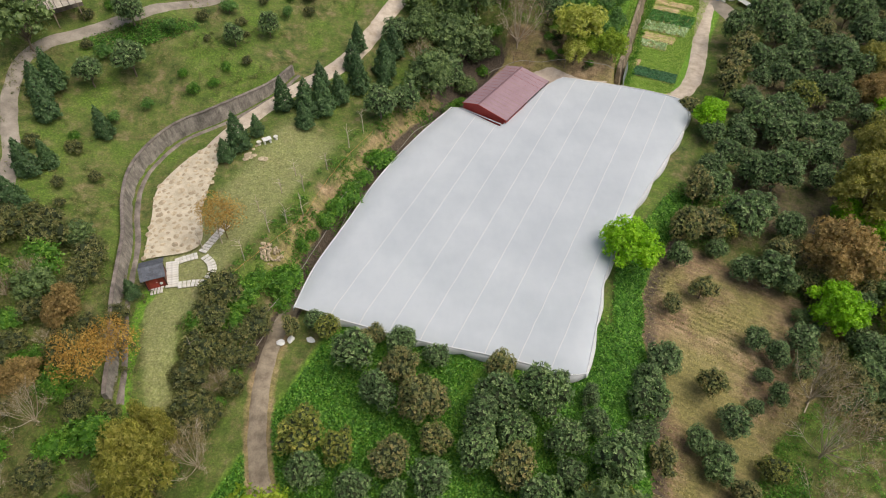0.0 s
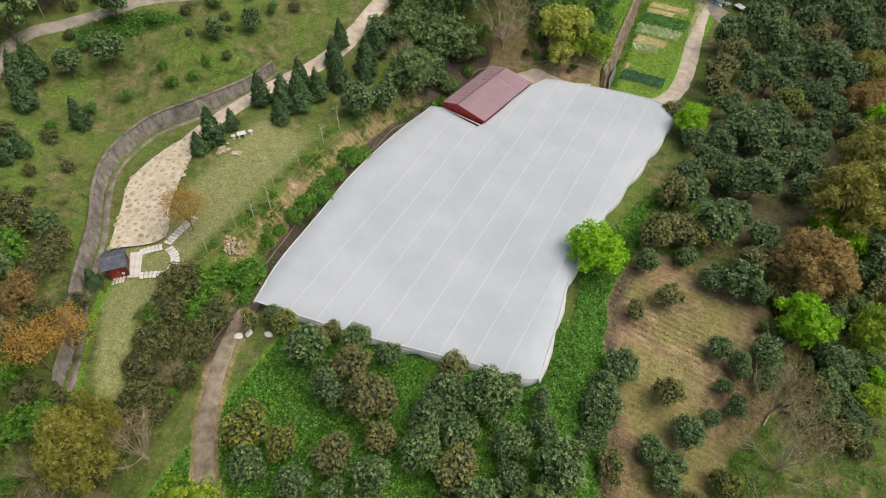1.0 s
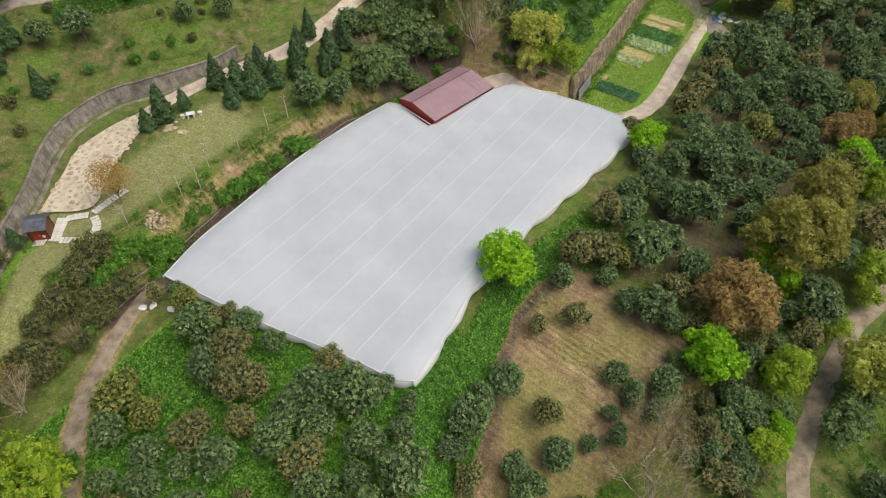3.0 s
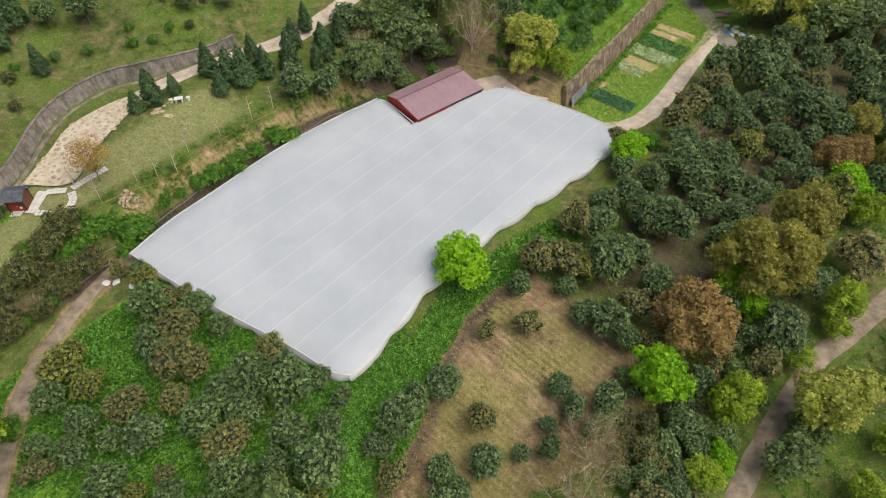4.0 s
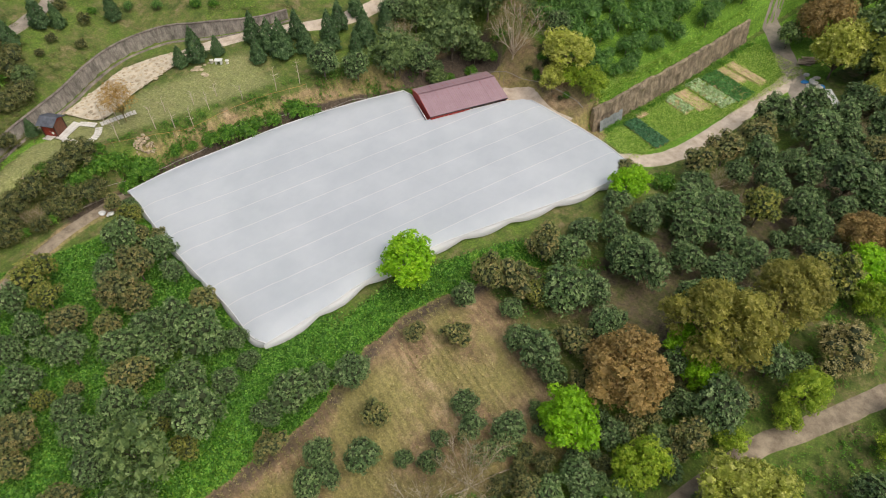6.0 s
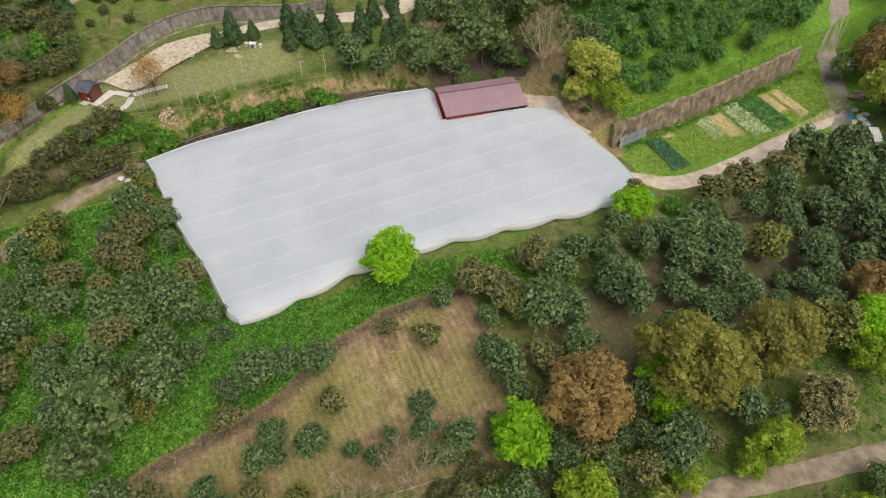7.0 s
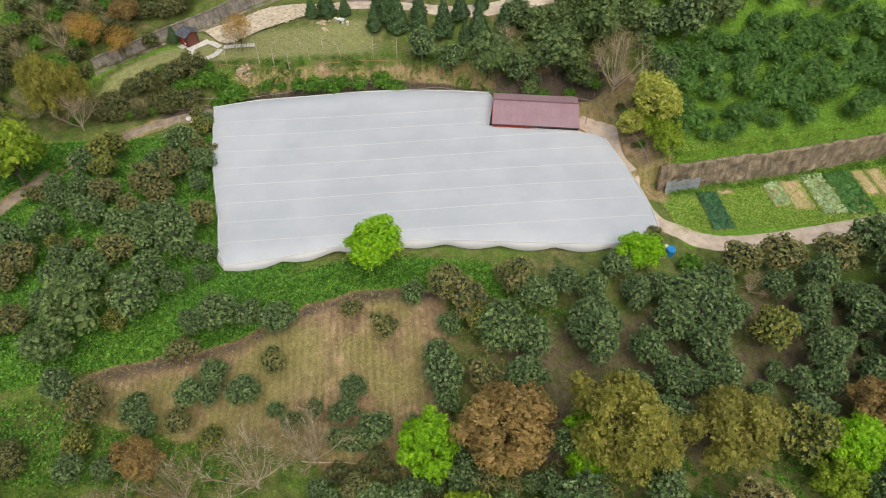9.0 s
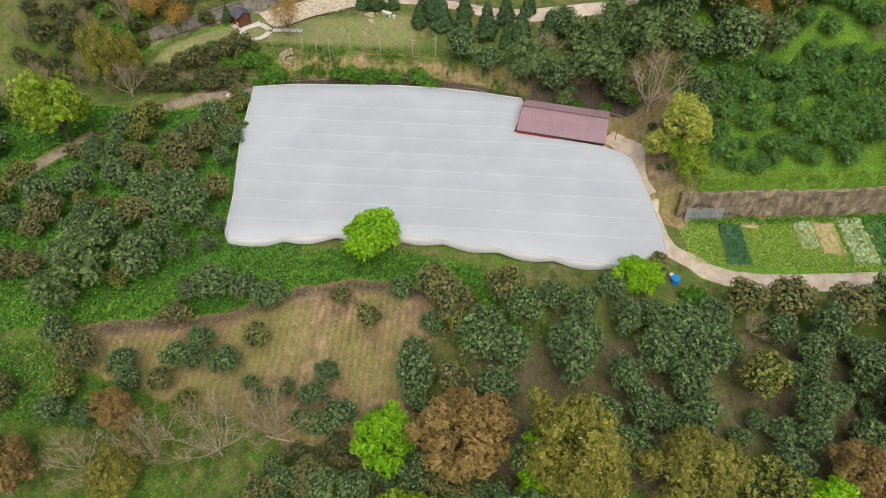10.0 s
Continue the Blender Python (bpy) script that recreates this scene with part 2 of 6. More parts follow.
def lawn_at(u, v):
    upper = sm(-46, -48, v) * sm(28, 32, u) * sm(-57, -54, v) * sm(66, 60, u)
    half = 0.9 + 1.2 * sm(16, 27, u)
    strip = sm(half + 1.0, half - 0.2, np.abs(v - lawn_axis(u))) * sm(11, 16, u) * sm(34, 29, u)
    return np.maximum(upper, strip)


def cover(x, y):
    """How much bare earth, lush green and dark ground, partly painted shade, covers the land (0 to 1 each)."""
    u, v = local(x, y)
    vw = wall_line(u)
    vb = bank_foot(u)
    wave = 0.3 * np.sin(u * 0.43) + 0.3 * np.sin(u * 1.1)
    bare = sm(-0.3, 0.5, v - vb + 0.4 * wave) * sm(1.2, -1.2, v + wave - np.interp(u, [26, 30, 42, 59, 66], [14, 17, 18.5, 24, 26])) * sm(74, 69, u + 0.1 * v) * sm(24, 29, u)
    orchard = sm(0, 3, v - vb) * sm(31, 25, v) * sm(70, 78, u)
    earth = np.maximum(bare, 0.52 * orchard)
    d = to_line(x, y, DIRT_TRACK)[0]
    earth = np.maximum(earth, 0.8 * sm(2.4, 1.0, d))
    slope = sm(-38.5, -40.5, v) * sm(-45.5, -43.0, v) * sm(34, 42, u) * sm(100, 92, u)
    earth = np.maximum(earth, 0.72 * slope)
    yard = sm(79, 84, u) * sm(-37, -35, v) * sm(-20, -25, v) * sm(106, 103, u)
    earth = np.maximum(earth, yard)
    earth = np.maximum(earth, 0.85 * sm(97, 99, u) * sm(107.5, 105.5, u) * sm(-31, -28, v) * sm(-11, -14, v))
    lush = sm(54, 47, u) * sm(-34, -31, v) * sm(0.6, -0.4, v - vb) + sm(-4.4, -3.2, v - vb) * sm(0.6, -0.4, v - vb + 0.4 * wave) * sm(40, 42, u) * sm(84, 74, u)
    terrace = sm(vw - 0.4, vw - 1.0, v) * sm(104, 107, u) * sm(-70, -45, v)
    garden = sm(vw, vw + 0.5, v) * sm(104, 106, u) * sm(-2, -4, v)
    east = sm(28, 33, v)
    lush = np.maximum(np.clip(lush, 0, 1), np.maximum(0.95 * terrace, np.maximum(0.9 * garden, 0.16 * east)))
    lush = np.maximum(lush, 0.3 * sm(14, 6, u) * sm(-34, -30, v))
    edge = v - lawn_axis(u) + 3.4 + 0.5 * wave
    lush = np.maximum(lush, 0.75 * sm(1.3, 0.5, np.abs(edge)) * sm(8, 13, u) * sm(34, 29, u))
    lush = np.maximum(lush, 0.42 * orchard)
    lush = np.maximum(lush, 0.36 * sm(-0.5, 1.5, v - np.interp(u, [26, 30, 42, 59, 66], [14, 17, 18.5, 24, 26])) * sm(70, 60, u) * sm(34, 28, v))
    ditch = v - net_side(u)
    # Dark colour along the ditch stands in for its shade.
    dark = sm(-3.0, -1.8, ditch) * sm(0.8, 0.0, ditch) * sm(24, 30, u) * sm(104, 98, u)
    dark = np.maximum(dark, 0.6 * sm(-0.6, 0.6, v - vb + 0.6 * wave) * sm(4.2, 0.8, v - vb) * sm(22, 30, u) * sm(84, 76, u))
    # Darker orchard floor; the dark strip behind the shed is painted shade.
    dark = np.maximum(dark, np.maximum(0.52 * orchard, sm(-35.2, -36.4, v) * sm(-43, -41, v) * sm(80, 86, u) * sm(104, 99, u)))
    return np.clip(earth, 0, 1), np.clip(lush, 0, 1), np.clip(dark, 0, 1)


def ground_material():
    m, n, l, s = material("ground", 0.95)
    att = n.new("ShaderNodeAttribute")
    att.attribute_name = "cover"
    sep = n.new("ShaderNodeSeparateColor")
    l.new(att.outputs["Color"], sep.inputs[0])
    big, mid, fine = noise_at(n, l, 0.11, 5, 0.65), noise_at(n, l, 0.55, 6, 0.7), noise_at(n, l, 3.2, 5, 0.75)
    grass = ramp(n, l, mid, (0.32, rgb(56, 72, 30)), (0.44, rgb(86, 101, 44)), (0.54, rgb(109, 110, 62)), (0.66, rgb(138, 123, 92)))
    green = ramp(n, l, fine, (0.3, rgb(62, 88, 24)), (0.5, rgb(93, 122, 38)), (0.7, rgb(130, 152, 62)))
    grass = blend(n, l, ramp(n, l, big, (0.42, (0, 0, 0, 1)), (0.62, (0.85, 0.85, 0.85, 1))), grass, green)
    lush = ramp(n, l, fine, (0.3, rgb(68, 104, 26)), (0.5, rgb(104, 146, 42)), (0.72, rgb(146, 184, 68)))
    earth = ramp(n, l, mid, (0.3, rgb(112, 94, 72)), (0.45, rgb(142, 120, 92)), (0.57, rgb(168, 144, 112)), (0.7, rgb(194, 170, 138)))
    straw = blend(n, l, ramp(n, l, big, (0.43, (0, 0, 0, 1)), (0.58, (0.75, 0.75, 0.75, 1))), earth, ramp(n, l, fine, (0.3, rgb(112, 116, 56)), (0.7, rgb(164, 156, 96))))
    rows = n.new("ShaderNodeTexWave")
    rows.inputs["Scale"].default_value, rows.inputs["Distortion"].default_value, rows.inputs["Detail"].default_value, rows.inputs["Detail Scale"].default_value = 0.36, 1.6, 3.0, 2.0
    turn, where = n.new("ShaderNodeMapping"), n.new("ShaderNodeTexCoord")
    turn.inputs["Rotation"].default_value = (0, 0, -1.126)
    l.new(where.outputs["Object"], turn.inputs[0])
    l.new(turn.outputs[0], rows.inputs["Vector"])
    straw = blend(n, l, 0.2, straw, ramp(n, l, rows.outputs["Fac"], (0.2, (0.3, 0.31, 0.28, 1)), (0.8, (0.68, 0.66, 0.6, 1))), "OVERLAY")
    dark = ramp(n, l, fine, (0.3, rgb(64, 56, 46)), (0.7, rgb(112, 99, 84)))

    def ragged(chan, low=0.35, high=0.65):
        add = n.new("ShaderNodeMath")
        add.operation = "MULTIPLY_ADD"
        l.new(mid, add.inputs[0])
        add.inputs[1].default_value = 0.9
        sub = n.new("ShaderNodeMath")
        sub.operation = "ADD"
        sub.inputs[1].default_value = -0.45
        l.new(sep.outputs[chan], sub.inputs[0])
        l.new(sub.outputs[0], add.inputs[2])
        return ramp(n, l, add.outputs[0], (low, (0, 0, 0, 1)), (high, (1, 1, 1, 1)))

    lawn = ramp(n, l, fine, (0.3, rgb(118, 124, 70)), (0.5, rgb(146, 148, 96)), (0.7, rgb(176, 174, 130)))
    c = blend(n, l, att.outputs["Alpha"], grass, blend(n, l, 0.22, lawn, grass))
    c = blend(n, l, ragged(1), c, lush)
    c = blend(n, l, ragged(0), c, straw)
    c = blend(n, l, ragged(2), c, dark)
    c = blend(n, l, 0.55, c, ramp(n, l, noise_at(n, l, 5, 5, 0.8), (0.34, (0.22, 0.22, 0.22, 1)), (0.66, (0.8, 0.8, 0.8, 1))), "OVERLAY")
    c = blend(n, l, 0.4, c, ramp(n, l, noise_at(n, l, 1.4, 5, 0.75), (0.36, (0.28, 0.28, 0.27, 1)), (0.64, (0.74, 0.73, 0.7, 1))), "OVERLAY")
    l.new(c, s.inputs["Base Color"])
    add_bump(n, l, s, noise_at(n, l, 4, 6, 0.8), 0.6, 0.3)
    return m


def build_ground():
    """One sheet, fine near the field and coarse towards the horizon."""
    def steps(a, b, fine, far):
        mid = list(np.arange(a, b, fine))
        out, k = [], fine
        x = b
        while x < far:
            out.append(x)
            k *= 1.28
            x += k
        low, k, x = [], fine, a
        while x > -far:
            k *= 1.28
            x -= k
            low.append(x)
        return np.array(low[::-1] + mid + out + [far])
    xs, ys = steps(-75, 95, 0.6, 2500), steps(2, 160, 0.6, 2500)
    gx, gy = np.meshgrid(xs, ys)
    gz = ground(gx, gy)
    rough_land = np.array([noise.noise((float(a) * 0.35, float(b) * 0.35, 0.0)) * 0.16 + noise.noise((float(a) * 0.08, float(b) * 0.08, 5.0)) * 0.35 for a, b in zip(gx.ravel(), gy.ravel())]).reshape(gx.shape)
    u, v = local(gx, gy)
    calm = np.minimum(1, to_line(gx, gy, HILL_WALL)[0] / 6) * (1 - sm(-46, -49, v) * sm(-60, -57, v) * sm(20, 26, u) * sm(80, 60, u))
    for r in (GARDEN_ROAD, VALLEY_ROAD, DIRT_TRACK, UPPER_ROAD, EAST_ROAD, HILL_ROAD, SHED_LANE, TERRACE_WALL):
        calm = calm * sm(1.2, 5.0, to_line(gx, gy, r)[0])
    gz = gz + rough_land * calm
    nx, ny = len(xs), len(ys)
    me = bpy.data.meshes.new("ground")
    me.from_pydata(np.stack([gx, gy, gz], -1).reshape(-1, 3).tolist(), [], [(j * nx + i, j * nx + i + 1, (j + 1) * nx + i + 1, (j + 1) * nx + i) for j in range(ny - 1) for i in range(nx - 1)])
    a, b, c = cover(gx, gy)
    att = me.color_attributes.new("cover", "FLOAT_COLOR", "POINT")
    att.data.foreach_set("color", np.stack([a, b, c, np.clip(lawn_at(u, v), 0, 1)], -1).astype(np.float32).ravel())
    me.shade_smooth()
    me.materials.append(ground_material())
    return tagged(new("ground", me), "grassy hillside land with bare and overgrown patches", "ground", kind="structure")


build_ground()


def lay(x, y, lift=0.0):
    return float(ground(x, y)) + lift


def road(name, pts, width, mat, label, category="road", lift=0.13, across=6):
    """A strip that follows the land, with uneven edges."""
    line = smooth_line(pts)
    rows, verts, faces = len(line), [], []
    for i, p in enumerate(line):
        q0, q1 = line[max(0, i - 1)], line[min(rows - 1, i + 1)]
        w = Vector((q1[0] - q0[0], q1[1] - q0[1])).normalized()
        wide = width(i / (rows - 1)) if callable(width) else width
        for k in range(across + 1):
            s = (k / across - 0.5) * wide
            if k in (0, across):
                s *= 1 + 0.16 * noise.noise((i * 0.35, k, len(name)))
            x, y = p[0] - w.y * s, p[1] + w.x * s
            edge = -0.16 if k in (0, across) else 0.0
            verts.append((x, y, lay(x, y, lift + edge + 0.03 * noise.noise((x, y, 1.0)))))
    n = across + 1
    for i in range(rows - 1):
        for k in range(across):
            faces.append((i * n + k + 1, i * n + k, (i + 1) * n + k, (i + 1) * n + k + 1))
    ob = part(name, (verts, faces), mat, smooth=True)
    return tagged(ob, label, category, kind="structure")


DIRT = plain("pale_dirt", rgb(176, 160, 140), rgb(212, 198, 180), 0.7, 8, 0.95, 0.4)
TRACK = plain("grey_dirt", rgb(116, 104, 88), rgb(166, 152, 130), 0.8, 9, 0.95, 0.5)
ASPHALT = plain("worn_concrete", rgb(128, 120, 108), rgb(166, 156, 142), 0.5, 7, 0.9, 0.3)
CONCRETE = plain("old_concrete", rgb(92, 84, 78), rgb(150, 140, 130), 0.8, 6, 0.9, 0.4, stretch=(1, 1, 0.35))
STONE_DUST = plain("stone_dust", rgb(184, 172, 148), rgb(214, 202, 178), 0.8, 8, 0.95, 0.4)
road("garden_road", GARDEN_ROAD, 3.2, DIRT, "pale dirt road along the vegetable garden")
road("valley_road", VALLEY_ROAD, lambda k: 4.2 - 1.0 * k, ASPHALT, "grey-brown lane up the valley")
road("dirt_track", DIRT_TRACK, 2.1, TRACK, "grey dirt track below the covered field")
road("upper_road", UPPER_ROAD, 2.9, DIRT, "pale gravel road behind the cypress row")
road("east_road", EAST_ROAD, 2.6, TRACK, "worn grey lane under the trees")
road("hill_road", HILL_ROAD, 2.2, ASPHALT, "concrete lane up on the hillside")

road("shed_lane", SHED_LANE, lambda k: 4.2 - 3.0 * sm(0.2, 0.5, k) + 1.0 * sm(0.8, 1.0, k), DIRT, "bare dirt strip between the net and a bank", lift=0.07)


def patch(name, poly, mat, label, lift=0.14, step=0.7):
    """A flat patch of ground cover in a polygon, following the land."""
    edge = smooth_line(poly + poly[:1], 0.7)
    bm = bmesh.new()
    loop = [bm.verts.new((p[0], p[1], 0)) for p in edge[:-1]]
    bm.faces.new(loop)
    bmesh.ops.triangulate(bm, faces=bm.faces[:])
    for _ in range(3):
        long = [e for e in bm.edges if e.calc_length() > step * 2]
        if long:
            bmesh.ops.subdivide_edges(bm, edges=long, cuts=1)
            bmesh.ops.triangulate(bm, faces=bm.faces[:])
    for p in bm.verts:
        p.co.z = lay(p.co.x, p.co.y, lift)
    bmesh.ops.recalc_face_normals(bm, faces=bm.faces[:])
    return tagged(part(name, bm, mat, smooth=True), label, "pavement", kind="structure")


yard = patch("stone_yard", YARD_EDGE, STONE_DUST, "pale yard of flat stones set in sand", 0.3)


def wall_along(name, pts, foot, height, thick, mat, label, side=1, rough=0.05):
    """A wall along a line; side 1: its body lies to the left of the run."""
    line = smooth_line(pts, 0.55)
    verts, faces, n = [], [], 9
    for i, p in enumerate(line):
        q0, q1 = line[max(0, i - 1)], line[min(len(line) - 1, i + 1)]
        w = Vector((q1[0] - q0[0], q1[1] - q0[1])).normalized() * side
        k = i / (len(line) - 1)
        z0, h = foot(p[0], p[1], k), height(k)
        face = [(0.16 * h * t, z0 - 0.6 + (h + 0.6) * t) for t in (0, 0.18, 0.34, 0.5, 0.66, 0.82, 1.0)]
        for j, (off, z) in enumerate(face + [(0.16 * h + thick, z0 + h), (0.16 * h + thick, z0 - 0.6)]):
            off += rough * (noise.noise((p[0] * 0.5, p[1] * 0.5, z * 0.8)) + 0.6 * noise.noise((p[0] * 1.5, p[1] * 1.5, z * 1.9 + 7))) * (j < 7)
            verts.append((p[0] - w.y * off, p[1] + w.x * off, z))
    for i in range(len(line) - 1):
        for k in range(n):
            faces.append((i * n + k, i * n + (k + 1) % n, (i + 1) * n + (k + 1) % n, (i + 1) * n + k))
    last = (len(line) - 1) * n
    faces += [tuple(range(n)), tuple(range(last, last + n))]
    bm = bmesh.new()
    vs = [bm.verts.new(p) for p in verts]
    for f in faces:
        bm.faces.new([vs[k] for k in f])
    bmesh.ops.recalc_face_normals(bm, faces=bm.faces[:])
    return tagged(part(name, bm, mat), label, "wall", kind="structure")


def wall_stain(name, low, high, pale):
    m, n, l, s = material(name, 0.92)
    drip, blot, grain = noise_at(n, l, 1.1, 6, 0.75, (1, 1, 0.22)), noise_at(n, l, 0.9, 6, 0.75), noise_at(n, l, 6, 4, 0.7)
    c = ramp(n, l, blot, (0.3, low), (0.55, high), (0.75, pale))
    c = blend(n, l, 0.6, c, ramp(n, l, drip, (0.38, (0.14, 0.14, 0.12, 1)), (0.5, (0.45, 0.44, 0.42, 1)), (0.64, (0.72, 0.7, 0.66, 1))), "OVERLAY")
    c = blend(n, l, 0.3, c, ramp(n, l, grain, (0.3, (0.25, 0.25, 0.25, 1)), (0.7, (0.75, 0.75, 0.75, 1))), "OVERLAY")
    l.new(c, s.inputs["Base Color"])
    add_bump(n, l, s, grain, 0.6, 0.06)
    return m


def hill_wall_height(k):
    return 2.6 - 1.0 * sm(0.75, 1.0, k) - 0.5 * sm(0.45, 0.1, k)


def wall_coping():
    """The pale cast edge that caps the hill wall."""
    line = smooth_line(HILL_WALL[::-1], 0.55)
    bm, rings = bmesh.new(), []
    for i, p in enumerate(line):
        q0, q1 = line[max(0, i - 1)], line[min(len(line) - 1, i + 1)]
        w = Vector((q1[0] - q0[0], q1[1] - q0[1])).normalized()
        h = hill_wall_height(i / (len(line) - 1))
        z = lay(p[0] + 0.8, p[1] - 0.3) - 0.1 + h + 0.004
        ring = [(0.16 * h - 0.1, z), (0.16 * h - 0.1, z + 0.1), (0.16 * h + 0.34, z + 0.12), (0.16 * h + 0.34, z)]
        rings.append([bm.verts.new((p[0] - w.y * off, p[1] + w.x * off, top)) for off, top in ring])
    for a, b in zip(rings, rings[1:]):
        for k in range(4):
            bm.faces.new((a[k], a[(k + 1) % 4], b[(k + 1) % 4], b[k]))
    bm.faces.new(rings[0])
    bm.faces.new(rings[-1])
    bmesh.ops.recalc_face_normals(bm, faces=bm.faces[:])
    tagged(part("wall_coping", bm, CONCRETE), "pale weathered concrete coping along the curved wall", "coping", kind="structure")


HILL_STAIN = wall_stain("stained_concrete", rgb(112, 107, 102), rgb(152, 146, 138), rgb(186, 179, 169))
road("wall_verge", [(p[0] + 0.6, p[1] - 0.25) for p in HILL_WALL], 0.9, CONCRETE, "bare dirt verge at the foot of a wall", "verge", 0.1, 3)
wall_along("hill_retaining_wall", HILL_WALL[::-1], lambda x, y, k: lay(x + 0.8, y - 0.3) - 0.1, lambda k: hill_wall_height(k), 0.4, HILL_STAIN, "long curved stained concrete retaining wall")
wall_coping()
wall_along("garden_retaining_wall", TERRACE_WALL, lambda x, y, k: lay(*world(local(x, y)[0], local(x, y)[1] + 0.6)) - 0.1, lambda k: 4.4 + 0.4 * noise.noise((k * 14, 3, 0)) + 0.15 * noise.noise((k * 60, 1, 0)), 0.5,
           wall_stain("stained_stonework", rgb(100, 90, 74), rgb(148, 134, 114), rgb(186, 172, 150)), "tall weathered retaining wall of grey-brown stone", rough=0.3)

# ---- the covered field ----
def cloth_material(name, c1, c2, see=0.0):
    m, n, l, s = material(name, 0.75)
    big, fine = noise_at(n, l, 0.13, 4, 0.6), noise_at(n, l, 1.1, 5, 0.65, (1.0, 0.35, 1.0, -1.12))
    c = ramp(n, l, big, (0.35, c1), (0.65, c2))
    c = blend(n, l, 0.12, c, ramp(n, l, fine, (0.3, (0.36, 0.37, 0.37, 1)), (0.7, (0.62, 0.62, 0.62, 1))), "OVERLAY")
    l.new(c, s.inputs["Base Color"])
    add_bump(n, l, s, fine, 0.1, 0.06)
    thin = n.new("ShaderNodeBsdfTranslucent")
    l.new(c, thin.inputs["Color"])
    mix = n.new("ShaderNodeMixShader")
    mix.inputs[0].default_value = 0.25
    l.new(s.outputs[0], mix.inputs[1])
    l.new(thin.outputs[0], mix.inputs[2])
    l.new(mix.outputs[0], n["Material Output"].inputs["Surface"])
    return m


NET = cloth_material("net_cloth", rgb(206, 213, 219), rgb(218, 224, 229))
SEAM = cloth_material("net_seam", rgb(226, 228, 230), rgb(236, 237, 238))
WEST = [(36.0, -37.3), (42.8, -38.7), (52.0, -39.2), (62.0, -39.8), (73.0, -39.0), (81.6, -37.4)]
EAST = [(42.2, -2.3), (47.0, -2.9), (52.1, -3.6), (57.2, -4.4), (67.0, -4.5), (76.6, -3.5), (85.5, -2.4), (94.5, -1.6), (100.4, -2.2)]
SOUTH = [(-37.3, 36.2), (-28.3, 37.3), (-21.6, 38.3), (-10.3, 40.6), (-4.4, 41.4), (-2.3, 42.6)]
NORTH = [(-37.4, 81.6), (-35.6, 82.2), (-28.0, 80.4), (-27.6, 81.0), (-25.2, 94.0), (-23.6, 98.1), (-16.8, 99.5), (-8.9, 100.6), (-1.7, 100.4)]


def follow(table, k):
    return float(np.interp(k, [p[0] for p in table], [p[1] for p in table]))


def net_height(u, v):
    """The sheet sags between its wires and dips at the borders."""
    edge = min(1.0, max(0.0, min(v - follow(WEST, u), follow(EAST, u) - v, u - follow(SOUTH, v), (follow(NORTH, v) if v < -28.2 or v > -24 else 99) - u)) / 2.2)
    lane = math.sin(math.pi * ((v + 36.4) / 3.78))
    z = 2.75 + 0.1 * math.sin(u * 0.11 + v * 0.05) + 0.09 * noise.noise((u * 0.09, v * 0.16, 3.0))
    return z - 0.04 * lane * lane * (0.7 + 0.3 * math.sin(u * 0.8)) - 0.42 * (1 - edge) ** 2


net = thing("net_cover", "large white insect-net sheet stretched over a field", "net cover")
LANES = [-40.2] + [-36.4 + 3.78 * k for k in range(1, 10)] + [0.2]
for v0, v1 in zip(LANES, LANES[1:]):
    verts, faces, nv, nu = [], [], 8, 110
    for j in range(nv + 1):
        v = v0 + (v1 - v0) * j / nv
        vv = min(max(v, -39.9), -1.6)
        u0, u1 = follow(SOUTH, vv), follow(NORTH, vv)
        for i in range(nu + 1):
            u = u0 + (u1 - u0) * i / nu
            w = min(max(vv, follow(WEST, u) if u < 81.6 else -37), follow(EAST, u))
            x, y = world(u, w)
            verts.append((x, y, net_height(u, w)))
    for j in range(nv):
        for i in range(nu):
            a = j * (nu + 1) + i
            f = (a, a + 1, a + nu + 2, a + nu + 1)
            p = [Vector(verts[k]) for k in f]
            if (p[2] - p[0]).cross(p[3] - p[1]).length > 0.004:
                faces.append(f)
    bm = bmesh.new()
    vs = [bm.verts.new(p) for p in verts]
    for f in faces:
        bm.faces.new([vs[k] for k in f])
    bmesh.ops.delete(bm, geom=[p for p in bm.verts if not p.link_faces], context="VERTS")
    bmesh.ops.remove_doubles(bm, verts=bm.verts[:], dist=0.005)
    todo, islands = set(bm.faces), []
    while todo:
        grow, isle = [todo.pop()], []
        while grow:
            f = grow.pop()
            isle.append(f)
            for e in f.edges:
                for g in e.link_faces:
                    if g in todo:
                        todo.remove(g)
                        grow.append(g)
        islands.append(isle)
    islands.sort(key=len)
    bmesh.ops.delete(bm, geom=[f for isle in islands[:-1] for f in isle], context="FACES")
    part("net_panel", bm, NET, net, smooth=True)
for k, v in enumerate(LANES[1:-2]):
    verts, faces = [], []
    u0, u1 = follow(SOUTH, v) + 0.1, follow(NORTH, v) - 0.1
    if -28.4 < v < -25:
        u1 = min(u1, 80.2) if v < -27.8 else u1
    n = 100
    for i in range(n + 1):
        u = u0 + (u1 - u0) * i / n
        wob = 0.06 * noise.noise((u * 0.4, k, 9.0))
        for off, up in ((-0.06, 0.006), (0.0, 0.035), (0.06, 0.006)):
            x, y = world(u, v + off + wob)
            verts.append((x, y, net_height(u, v) + up))
    for i in range(n):
        for a in (0, 1):
            faces.append((i * 3 + a, (i + 1) * 3 + a, (i + 1) * 3 + a + 1, i * 3 + a + 1))
    part("net_seam", (verts, faces), SEAM, net, smooth=True)


